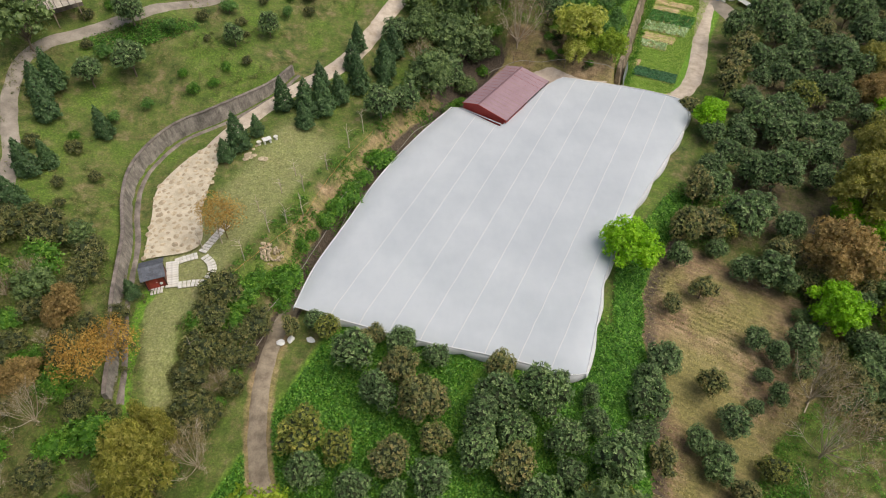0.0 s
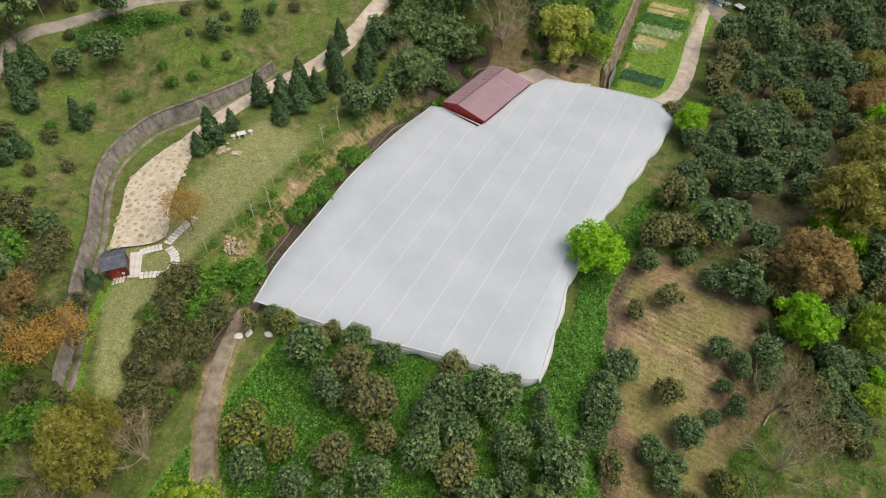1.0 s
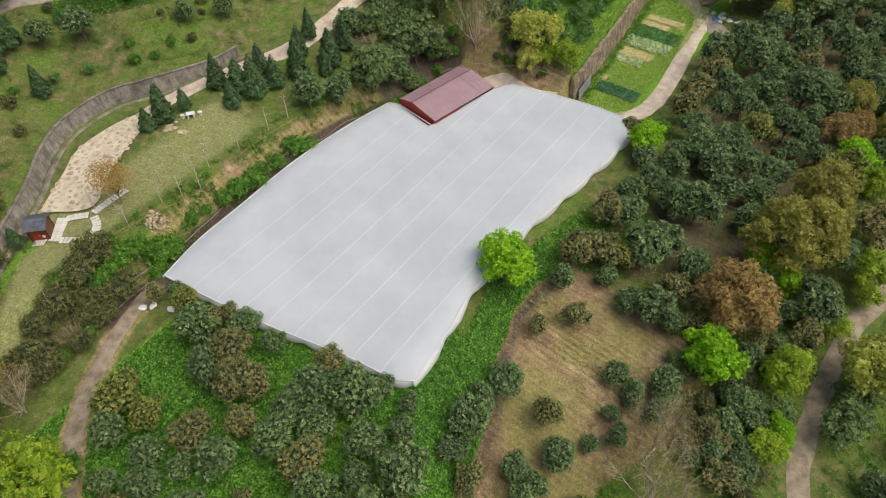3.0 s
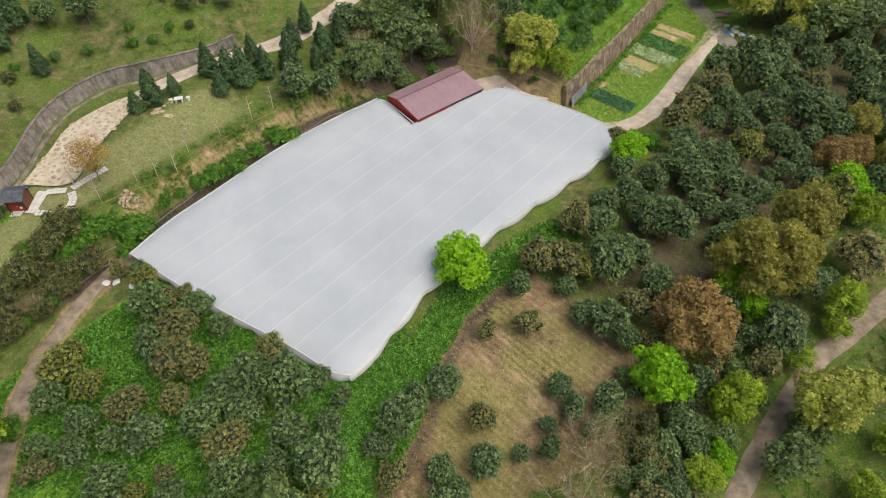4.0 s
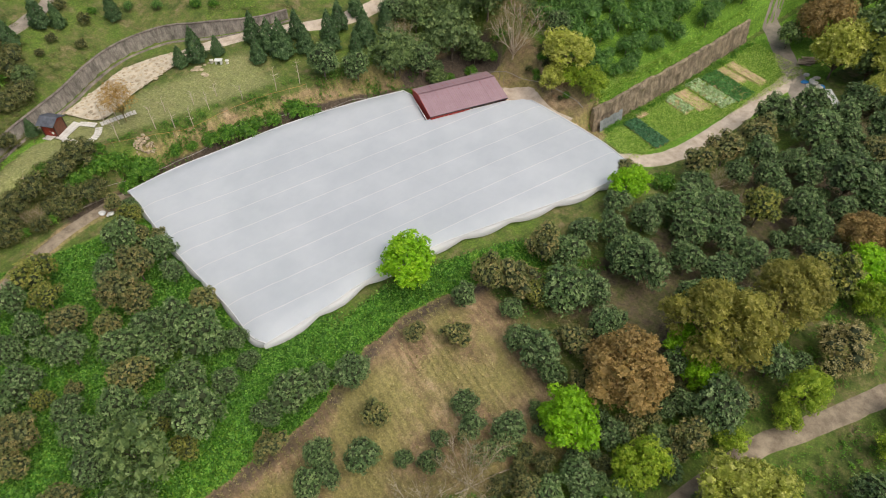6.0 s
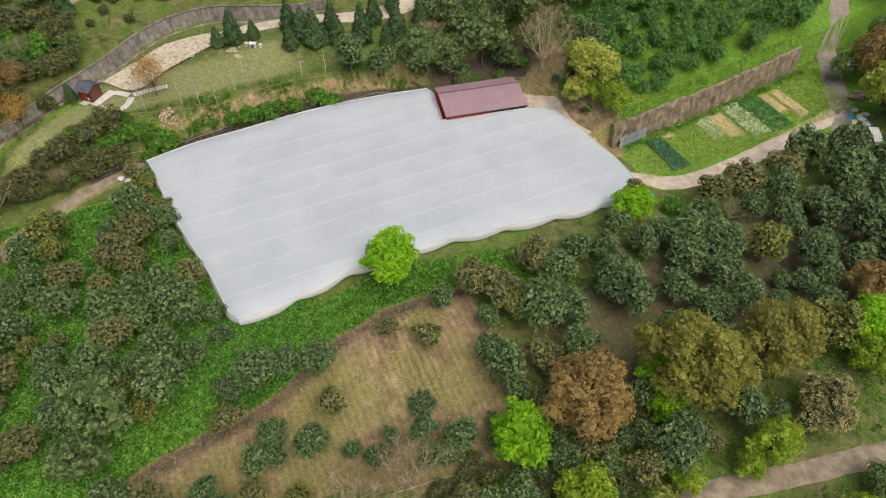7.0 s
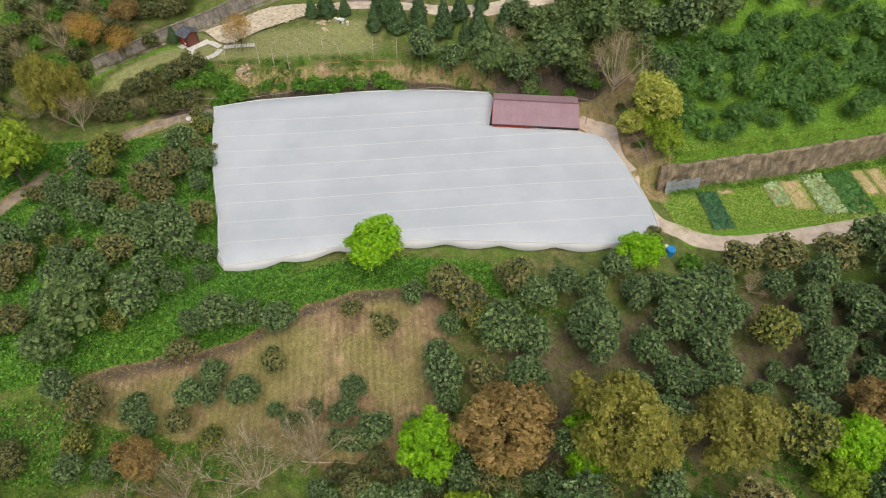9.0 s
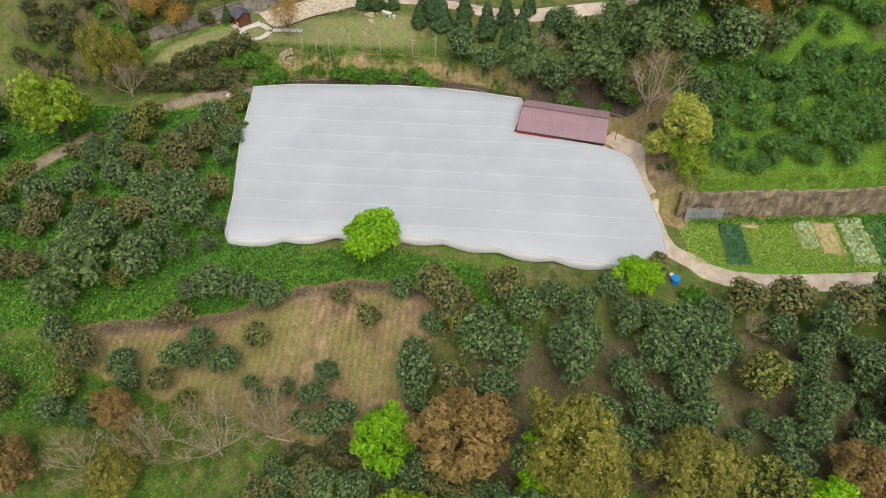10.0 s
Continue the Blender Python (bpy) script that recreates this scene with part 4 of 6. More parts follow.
# kind: clumps, leaves a clump, crown shape, clump size, leaf length and width, trunk radius, droop, limb material
SPEC = {
    "J": (34, 56, (1, 1, 0.62), 0.26, 0.075, 0.04, 0.025, 0.2, BROWN_TWIG),
}
CROWN_AT = dict(L=1.28, R=1.28, O=1.28, B=1.15, C=1.1, D=1.1, E=1.15, Y=1.1, H=1.15, G=1.1, I=1.0, J=1.5, S=0.7, W=0.9, V=0.5)
NAMES = {
    "L": ("loquat_tree", "rounded loquat tree with dark grey-green leathery leaves"),
    "R": ("rusty_loquat_tree", "loquat tree with brownish rust-tinged foliage"),
    "O": ("olive_fruit_tree", "fruit tree with olive-yellow foliage"),
    "B": ("lime_green_tree", "tree in fresh bright lime-green leaf"),
    "C": ("bronze_tree", "large feathery tree with bronze-brown foliage"),
    "D": ("khaki_tree", "large feathery tree with khaki-olive foliage"),
    "E": ("yellow_flush_tree", "broadleaf tree flushed with yellow-green new leaves"),
    "Y": ("young_leaf_tree", "tree in light olive-green young leaf"),
    "H": ("evergreen_tree", "dense dark evergreen broadleaf tree"),
    "I": ("citrus_tree", "small dark green citrus tree on the grassy terrace"),
    "J": ("amber_tree", "slender tree with thin amber-orange foliage"),
    "S": ("scrub_bush", "dry olive-brown scrub bush on the slope"),
    "W": ("straw_bush", "overgrown bush covered with straw-coloured creeper"),
    "V": ("green_bush", "leafy bright green bush on the bank"),
    "G": ("bare_tree", "leafless tree with fans of pale brown twigs"),
    "F": ("cypress_tree", "cone-shaped dark green cypress tree"),
}
MADE, PLANTED = {}, []


def make_tree(kind, seed):
    """A tree with a crown of radius 1 (a cypress: height 1) whose foot is at the origin, parked out of the way until it is planted."""
    rng = np.random.default_rng(1000 + seed * 17 + ord(kind))
    name, label = NAMES[kind]
    root = tagged(bpy.data.objects.new(name, None), label, "tree" if kind not in "SWV" else "bush")
    pieces = []
    if kind == "F":
        n = 2300
        h = 1 - np.sqrt(rng.uniform(0.0, 0.96, n))
        a = rng.uniform(0, 2 * math.pi, n)
        lobes = 1 + 0.14 * np.sin(a * 5 + h * 9 + seed) + 0.12 * np.sin(a * 3 - h * 26) + 0.07 * np.sin(a * 9 + h * 40)
        r = 0.3 * np.clip(1 - h, 0, 1) ** 0.78 * np.minimum(1, 0.7 + h * 2) * lobes * rng.uniform(0.8, 1.04, n)
        c = np.stack([r * np.cos(a), r * np.sin(a), h * 0.96 + 0.03], 1)
        out = np.stack([np.cos(a), np.sin(a), np.full(n, 0.55)], 1)
        pieces.append(("crown", blades(leaves(c, out, 0.06, 0.04, rng, -0.5)), LEAF["F"]))
        pieces.append(("trunk", tube([(0, 0, -0.04), (0, 0, 0.4), (0, 0, 0.9)], [0.025, 0.018, 0.006], 6), BARK))
    elif kind == "G":
        low = -CROWN_AT["G"]
        v, f, tips = twig_cloud(rng, 14, 11, 1.0, 1.35, 0.027, low)
        v = (np.array(v) - np.array([0, 0, low])).tolist()
        pieces.append(("limb_fan", (v, f), PALE_TWIG))
        tips = tips - np.array([0, 0, low])
        c = np.repeat(tips, 5, 0) + rng.normal(0, 0.1, (len(tips) * 5, 3))
        pieces.append(("twig_spray", blades(leaves(c, on_sphere(len(c), rng), 0.12, 0.012, rng, -0.2)), BROWN_TWIG))
    elif kind in WHORLED:
        clumps, per, fingers, shape, size, ln, wd, r0, wood = WHORLED[kind]
        v, f, heads = rosette_crown(rng, clumps, per, fingers, shape, size, ln, wd)
        at = np.array([0, 0, CROWN_AT[kind]])
        hs = [(c + at, s) for c, s in heads]
        v, f = (v + at).tolist(), f.tolist()
        pieces.append(("crown", (v, f), LEAF[kind]))
        # Dark cores paint crown shade for five kinds; others use leaf colour.
        pieces.append(("inner_crown", cores(hs, rng, 0.8 if kind in "LROSW" else 0.66), SHADE_CORE if kind in "LROSW" else LEAF[kind]))
        pieces.append(("trunk", limbs(rng, hs, -0.12, CROWN_AT[kind] * 0.42, r0), wood))
    else:
        clumps, per, shape, size, ln, wd, r0, droop, wood = SPEC[kind]
        pts, out, heads = crown_points(rng, clumps, per, shape, size)
        at = np.array([0, 0, CROWN_AT[kind]])
        hs = [(c + at, s) for c, s in heads[: clumps]]
        v, f = blades(leaves(pts + at, out, ln, wd, rng, droop))
        pieces.append(("crown", (v, f), LEAF[kind]))
        pieces.append(("trunk", limbs(rng, hs, -0.12, CROWN_AT[kind] * 0.42, r0), wood))
    for pname, (v, f), mat in pieces:
        me = bpy.data.meshes.new(pname)
        me.from_pydata(v, [], f)
        me.materials.append(mat)
        o = bpy.data.objects.new(pname, me)
        o.parent = root
    return root


def plant(kind, x, y, size, group="", z=None, turn=None, squash=1.0):
    """Plant a tree: size is the crown's radius in metres (a cypress: its height)."""
    pool = MADE.setdefault(kind, [])
    n = {"L": 6, "F": 4, "I": 3, "G": 3, "C": 3, "D": 3, "H": 4, "E": 3}.get(kind, 3)
    k = int(abs(x * 7.3 + y * 3.1) * 10) % n
    while len(pool) <= k:
        pool.append(make_tree(kind, len(pool)))
    turn = (x * 37 + y * 91) % 360 if turn is None else turn
    m = pose(x, y, lay(x, y) if z is None else z, 0, 0, turn) @ Matrix.Diagonal((size * (1 + 0.1 * math.sin(x * 3)), size * (1 + 0.1 * math.sin(y * 3)), size * squash * (1 + 0.09 * math.sin(x + y)), 1))
    ob = copy_thing(pool[k], m)
    PLANTED.append((x, y, size * 0.24 if kind == "F" else size))
    if group:
        ob["group"] = group
    return ob


for x, y, size in [(-10.2, 41.6, 2.65), (-4.7, 42.9, 2.04), (-0.8, 41.1, 1.78), (-7.1, 36.6, 2.32), (4.2, 33.4, 2.35), (6.0, 35.8, 2.76), (10.4, 35.4, 3.06), (7.5, 31.9, 2.10), (11.4, 36.5, 1.44), (3.4, 29.8, 2.30), (-9.0, 26.2, 1.98), (-1.1, 26.5, 2.41), (-7.7, 23.0, 1.80), (-13.9, 27.7, 1.92), (-2.0, 20.9, 2.32), (12.8, 30.8, 2.33), (16.1, 32.9, 1.86), (12.9, 38.0, 1.32), (16.2, 36.5, 1.28), (4.3, 21.7, 1.68), (9.6, 24.5, 2.49), (8.4, 20.7, 2.31), (12.0, 18.8, 2.13), (12.7, 27.4, 1.63), (17.3, 28.2, 2.69), (22.6, 36.2, 2.50), (21.5, 33.0, 1.73), (28.3, 33.1, 1.83), (30.5, 31.7, 1.68), (26.2, 42.5, 2.21)]:
    plant("L", x, y, size, "orchard trees")
for x, y, size in [(23.6, 39.6, 1.81), (31.6, 58.4, 1.71), (38.9, 46.6, 1.61), (40.8, 44.4, 1.63), (38.5, 41.8, 1.13), (32.6, 35.3, 2.18), (44.8, 44.6, 1.49), (36.3, 37.8, 1.11), (40.1, 71.8, 2.53), (37.4, 60.4, 1.70), (42.3, 65.3, 2.97), (44.8, 67.6, 2.43), (43.3, 56.2, 2.93), (45.8, 55.4, 1.67), (51.3, 42.6, 1.78), (53.2, 45.7, 2.16), (47.6, 48.9, 1.08), (48.6, 64.1, 2.41), (63.5, 60.3, 3.23), (60.4, 59.5, 1.67), (66.9, 68.2, 2.46), (70.0, 71.0, 1.32), (49.4, 73.3, 3.16), (42.1, 82.8, 2.11), (43.4, 77.9, 2.35), (47.9, 76.1, 2.52), (46.4, 82.3, 2.05), (50.6, 86.5, 3.17), (47.1, 85.2, 1.92), (52.6, 82.9, 2.72)]:
    plant("L", x, y, size, "orchard trees")
for x, y, size in [(54.5, 86.7, 3.20), (54.9, 90.9, 1.84), (56.8, 83.8, 2.51), (58.2, 78.0, 2.56), (59.8, 80.3, 1.59), (54.7, 98.4, 2.02), (58.6, 99.7, 2.22), (56.5, 103.9, 2.54), (60.3, 104.2, 1.96), (59.9, 95.7, 1.79), (60.9, 98.0, 1.73), (64.6, 94.1, 2.66), (67.0, 92.2, 2.25), (65.3, 90.2, 1.80), (63.6, 103.3, 2.52), (61.1, 106.7, 1.84), (66.3, 101.3, 1.24), (69.2, 97.7, 2.25), (62.9, 88.8, 1.23), (63.9, 85.8, 1.33), (40.4, 57.2, 1.84), (40.5, 75.9, 2.11), (45.9, 74.2, 2.29), (43.7, 42.8, 1.80), (29.4, 29.9, 1.66), (30.8, 24.3, 1.88), (28.8, 24.0, 1.90), (23.1, 17.6, 2.04), (33.1, 16.6, 1.90), (34.0, 19.5, 1.42)]:
    plant("L", x, y, size, "orchard trees")
for x, y, size in [(-0.3, 16.4, 2.99), (18.9, 110.7, 2.53), (-4.8, 25.3, 1.49), (-11.9, 22.9, 1.49), (49.4, 39.0, 1.67), (-15.3, 46.7, 1.36), (39.1, 38.9, 1.55), (55.7, 114.7, 3.17), (60.2, 117.2, 3.40), (62.8, 112.2, 3.50), (68.9, 103.3, 3.52), (60.6, 82.7, 2.60), (56.3, 73.4, 2.14), (73.4, 101.4, 2.91), (9.7, 120.3, 2.42), (-9.5, 83.2, 2.82), (-5.8, 87.0, 2.54), (-50.4, 81.4, 2.29), (-45.5, 84.6, 2.35), (-28.1, 97.7, 2.00), (-47.2, 92.9, 2.24), (-32.4, 92.8, 1.73)]:
    plant("L", x, y, size, "orchard trees")
for x, y, size in [(-14.7, 31.5, 2.66), (-10.7, 30.1, 1.92), (-13.7, 45.4, 1.70), (0.5, 21.1, 1.23), (13.9, 25.7, 1.19), (17.7, 25.3, 1.57), (39.3, 63.7, 2.00), (70.0, 83.8, 3.23), (59.4, 91.5, 3.00), (30.5, 17.8, 1.82), (35.9, 30.2, 1.69)]:
    plant("O", x, y, size, "orchard trees")
for x, y, size in [(-4.7, 39.2, 2.69), (-2.7, 35.0, 2.85), (-1.1, 36.0, 1.92), (6.4, 39.5, 2.04), (-0.8, 31.2, 1.98), (-5.2, 29.3, 2.19), (7.3, 28.2, 2.35), (3.0, 17.1, 2.31), (4.7, 14.7, 1.58), (23.6, 30.7, 1.83), (29.1, 51.2, 1.44), (33.6, 53.4, 1.85), (31.3, 39.7, 1.95), (33.0, 62.3, 2.73), (36.0, 64.0, 2.73), (36.9, 70.5, 2.60), (46.0, 60.1, 2.44), (62.0, 56.1, 2.34), (40.6, 90.6, 1.61), (49.5, 97.8, 2.66), (51.8, 103.0, 3.06), (32.0, 27.5, 1.62), (27.0, 19.9, 2.40), (12.4, 14.8, 2.02), (-9.3, 43.3, 1.62), (2.2, 23.6, 1.04), (-10.2, 20.4, 1.62), (-18.2, 46.0, 1.22), (-7.8, 44.8, 1.20), (55.1, 108.4, 3.06)]:
    plant("R", x, y, size, "orchard trees")
for x, y, size in [(24.1, 57.0, 3.66), (49.9, 50.2, 3.84), (57.4, 66.4, 2.68), (60.3, 63.9, 2.48), (73.5, 87.9, 3.22), (42.5, 86.1, 2.67), (57.4, 43.3, 1.82)]:
    plant("B", x, y, size, "")
for x, y, size in [(15.9, 22.0, 3.97), (52.8, 141.7, 2.72), (66.8, 136.0, 3.85), (18.1, 17.7, 2.92), (5.9, 110.2, 4.66), (64.1, 44.5, 2.86), (66.5, 48.9, 2.22), (-43.9, 44.6, 2.06), (69.9, 140.4, 6.65), (73.8, 130.4, 4.29), (3.3, 102.5, 4.90), (1.9, 108.7, 3.60), (-2.0, 92.1, 3.93), (-3.9, 102.0, 3.15), (3.0, 110.4, 3.04), (-59.5, 85.6, 4.37), (-1.8, 93.3, 3.86), (1.9, 102.7, 4.27)]:
    plant("H", x, y, size, "")
for x, y, size in [(43.5, 39.3, 4.22), (52.8, 96.4, 1.91), (42.8, 32.8, 5.04), (39.9, 25.5, 3.63), (39.8, 18.6, 3.52), (13.3, 106.3, 5.40), (-39.8, 30.9, 2.80), (-25.2, 29.0, 3.59), (-3.2, 96.5, 3.08)]:
    plant("G", x, y, size, "")
for x, y, size in [(53.2, 57.9, 5.32), (57.3, 144.7, 4.94), (71.7, 93.5, 3.12), (35.2, 22.9, 2.83), (39.2, 13.1, 2.94), (75.4, 95.9, 2.83), (-41.8, 34.3, 2.10), (-40.3, 42.2, 2.27)]:
    plant("C", x, y, size, "")
for x, y, size in [(60.1, 67.3, 5.68), (66.0, 77.2, 4.99), (42.3, 22.4, 3.16), (76.9, 103.2, 3.53)]:
    plant("D", x, y, size, "")
for x, y, size in [(-28.8, 26.2, 3.24), (-28.7, 30.1, 2.24)]:
    plant("D", x, y, size, "", squash=2.0)
for x, y, size in [(61.6, 135.3, 5.04), (68.6, 128.3, 2.77), (23.7, 104.9, 3.73), (22.9, 102.0, 2.65), (68.2, 51.6, 4.63), (71.6, 134.3, 5.45)]:
    plant("E", x, y, size, "")
for x, y, size in [(71.1, 66.5, 3.00), (70.2, 63.2, 1.75), (65.4, 58.3, 2.10), (58.3, 49.7, 3.29), (29.5, 102.4, 2.69), (25.2, 103.1, 1.80), (76.0, 50.0, 2.41), (55.4, 40.8, 2.03)]:
    plant("Y", x, y, size, "")
for x, y, size in [(-15.8, 18.9, 4.68)]:
    plant("Y", x, y, size, "", squash=1.3)
for x, y, size in [(73.4, 73.6, 3.52)]:
    plant("W", x, y, size, "")
for x, y, size in [(32.3, 114.4, 1.22), (28.3, 112.1, 1.17), (30.7, 109.2, 1.22), (34.0, 119.3, 1.52), (35.8, 124.2, 1.82), (30.7, 121.4, 2.31), (31.8, 127.8, 2.17), (25.4, 115.3, 2.05), (21.9, 112.7, 2.07), (21.2, 117.8, 2.26), (26.8, 119.8, 2.20), (23.6, 123.4, 2.25), (23.2, 128.4, 2.11), (27.1, 129.4, 2.23), (25.2, 134.3, 2.27), (18.7, 124.3, 1.98), (19.5, 128.6, 1.82), (16.1, 116.6, 1.98), (30.1, 132.5, 2.21), (34.6, 129.5, 2.00), (20.7, 110.4, 1.92), (24.9, 109.7, 1.73), (16.7, 122.4, 1.83), (20.0, 133.1, 1.83), (20.9, 136.4, 1.83), (23.0, 139.8, 1.82), (28.5, 125.8, 2.05)]:
    plant("I", x, y, size, "citrus trees")
for x, y, size in [(-29.1, 74.3, 5.95), (-30.6, 72.0, 4.14), (-27.0, 77.0, 3.86), (-23.9, 82.5, 5.44), (-20.5, 82.7, 6.29), (-18.2, 83.1, 6.76), (-16.1, 86.4, 5.22), (-20.5, 79.6, 4.57), (-18.9, 87.8, 5.21), (-13.4, 89.7, 7.08), (-14.6, 93.9, 5.88), (-14.0, 98.0, 5.08), (-9.5, 94.4, 6.85), (-9.4, 91.6, 4.53), (-8.2, 99.0, 5.64), (-5.5, 104.4, 4.85), (-46.9, 73.3, 5.02), (-54.3, 74.5, 6.09), (-56.2, 78.1, 5.83), (-55.0, 80.1, 6.67), (-52.9, 64.0, 6.34), (-51.3, 66.0, 4.36), (-51.5, 57.4, 5.68), (-36.4, 48.0, 3.60)]:
    plant("F", x, y, size, "cypress row")
for x, y, size in [(-35.5, 35.4, 3.20), (-27.5, 57.5, 3.21)]:
    plant("J", x, y, size, "")
for x, y, size in [(-26.7, 44.9, 2.14), (-27.3, 40.8, 2.39), (-28.0, 38.2, 2.10), (-24.8, 42.1, 1.62), (-27.0, 34.9, 2.31), (-37.8, 25.5, 1.88), (-22.4, 46.1, 2.31)]:
    plant("S", x, y, size, "")
for x, y, size in [(45.9, 92.8, 1.88), (-16.7, 23.9, 1.55), (-24.9, 36.1, 1.00), (-27.1, 36.9, 0.87), (-41.8, 37.0, 1.50), (-35.1, 29.9, 2.21), (-37.4, 27.9, 1.83), (-33.5, 29.6, 1.47), (-24.0, 49.1, 1.90), (-22.8, 51.1, 1.66), (-24.4, 47.4, 1.48), (-23.8, 40.0, 1.16), (-25.5, 50.8, 1.09), (-20.4, 52.0, 2.53), (-19.3, 53.7, 1.96), (-19.9, 50.3, 1.74), (-18.4, 58.1, 1.19), (-17.3, 60.2, 1.20), (-16.0, 62.9, 1.51), (-14.9, 65.2, 1.82), (-13.5, 67.9, 2.03), (-12.9, 69.7, 1.43), (-11.8, 72.0, 1.44), (-10.2, 75.5, 1.86), (-8.5, 77.4, 1.87)]:
    plant("V", x, y, size, "")


def fill(region, kinds, sizes, gap, seed, tries=1500, group="", keep=None):
    """Plant a stretch (along0, along1, across0, across1) at random, with room between crowns."""
    rng = random.Random(seed)
    for _ in range(tries):
        u, v = rng.uniform(region[0], region[1]), rng.uniform(region[2], region[3])
        x, y = world(u, v)
        size = rng.uniform(*sizes)
        if keep is not None and not keep(x, y, u, v):
            continue
        if any(math.hypot(x - a, y - b) < gap * (size + s) for a, b, s in PLANTED):
            continue
        if math.hypot(x - 61, y - 131) < size + 5.5 or math.hypot(x - 52.5, y - 65.5) < size + 2.6:
            continue
        if min(float(to_line(x, y, r)[0]) for r in (GARDEN_ROAD, VALLEY_ROAD, EAST_ROAD, DIRT_TRACK, UPPER_ROAD, HILL_ROAD)) < size * 0.8 + 1.2:
            continue
        k = rng.choice(kinds)
        plant(k, x, y, size, group if k in "LROI" else "")


def hill(x, y):
    d, s = to_line(x, y, HILL_EDGE)
    return float(d * s)


fill((74, 150, 3.5, 27), "LLLLLLLR", (2.1, 3.0), 0.8, 1, 1500, "orchard trees", lambda x, y, u, v: u < 100 or v > 1.5 + 0.04 * (u - 100))
fill((108, 138, 0.5, 8), "LLLLR", (1.9, 2.6), 0.8, 12, 400, "orchard trees")
fill((104, 150, 24, 35), "LDLLYHB", (2.3, 4.0), 0.75, 2, 500)
fill((54, 86, 20, 33), "LHLRS", (1.2, 2.1), 0.6, 25, 700)
fill((0, 24, 20, 37), "GLLSO", (1.8, 3.0), 0.75, 3, 600)
fill((-8, 12, -30, 6), "LLHRO", (1.8, 2.6), 0.95, 4, 500, "orchard trees")
fill((-10, 15, 4, 22), "LLOHSL", (1.8, 2.8), 0.75, 5, 500)
fill((-4, 30, -41, -37.2), "SSSG", (1.3, 2.2), 0.55, 6, 500)
fill((8, 34, -46, -37), "SSSSGV", (1.2, 2.4), 0.45, 23, 900, keep=lambda x, y, u, v: v > -44.5 + 0.5 * max(0, 27 - u))
fill((-6, 10, -48, -40), "SSSG", (1.6, 2.6), 0.6, 17, 300)
fill((2, 30, -75, -50), "SSSGHVS", (1.5, 2.8), 0.6, 7, 800, keep=lambda x, y, u, v: hill(x, y) > 1.5)
fill((84, 122, -52, -39), "HLHOHG", (2.4, 4.0), 0.55, 8, 700)
fill((106, 152, -50, -19), "I", (1.6, 2.4), 0.7, 18, 1200, "citrus trees", lambda x, y, u, v: v < wall_line(u) - 3.0)
fill((82, 103, -42, -37.6), "HVVLV", (1.1, 2.0), 0.6, 24, 300)
fill((101.5, 106, -30, -20), "SVS", (0.5, 1.1), 0.6, 26, 200)
fill((101, 108, -38, -28), "HLHV", (2.0, 3.2), 0.6, 9, 400)
fill((128, 185, 4, 62), "HHHHL", (3.2, 5.2), 0.66, 10, 1000)
fill((150, 190, -60, 6), "HHHHL", (3.2, 5.0), 0.68, 11, 700)
fill((126, 152, -62, -50), "HHGLH", (2.6, 4.2), 0.6, 13, 500)
fill((30, 110, -100, -64), "SSVSI", (0.7, 1.5), 1.3, 14, 420, keep=lambda x, y, u, v: hill(x, y) > 4)
fill((28, 70, -125, -80), "HHLG", (2.2, 3.6), 0.8, 15, 260, keep=lambda x, y, u, v: hill(x, y) > 26)
fill((60, 140, 43, 70), "HYLS", (1.6, 3.2), 1.0, 16, 260)
fill((3, 25, -55, -42), "SSVGSR", (1.2, 2.1), 0.6, 19, 500, keep=lambda x, y, u, v: abs(v - float(lawn_axis(u))) > 4.4 and (v < -47 or u < 22))
for kind, x, y, size in (("G", 11.5, 120.6, 2.0), ("G", 14.2, 125.6, 1.8), ("G", 20.3, 140.8, 2.0), ("J", 10.6, 124.4, 2.2), ("V", 12.6, 123.0, 1.3), ("V", 9.6, 118.4, 1.2), ("J", -34.8, 39.6, 2.9)):
    plant(kind, x, y, size)
fill((106, 150, -62, -46.5), "HHJGLH", (1.8, 3.2), 0.52, 20, 800)

# ---- lawn, path and small things ----
SLAB = plain("pale_slab", rgb(196, 192, 182), rgb(226, 222, 212), 2, 12, 0.85, 0.2, per_object=0.25)
STONE = plain("sand_stone", rgb(156, 140, 114), rgb(200, 184, 156), 1.5, 10, 0.9, 0.4, per_object=0.4)
GREY_PIPE = plain("grey_pipe", rgb(138, 132, 122), rgb(172, 166, 156), 2, 12, 0.7, 0.1)
WOOD_GREY = plain("weathered_wood", rgb(128, 112, 94), rgb(166, 150, 130), 2, 14, 0.9, 0.4, per_object=0.3)
SHEET = plain("grey_sheet", rgb(136, 142, 146), rgb(172, 176, 178), 1.2, 10, 0.5, 0.1, per_object=0.3)
BLUE = plain("blue_plastic", rgb(30, 120, 190), rgb(50, 146, 212), 2, 12, 0.45, 0.05)
ROPE = plain("orange_rope", rgb(170, 120, 70), rgb(196, 146, 92), 2, 12, 0.9, 0.1)


def slab_mesh(name, sx, sy, h, rng):
    bm = bmesh.new()
    vs = box(bm, -sx / 2, -sy / 2, 0, sx / 2, sy / 2, h)
    for p in vs:
        p.co.x += rng.uniform(-0.03, 0.03)
        p.co.y += rng.uniform(-0.03, 0.03)
    bevelled(bm, 0.02)
    me = bpy.data.meshes.new(name)
    bm.to_mesh(me)
    bm.free()
    return me


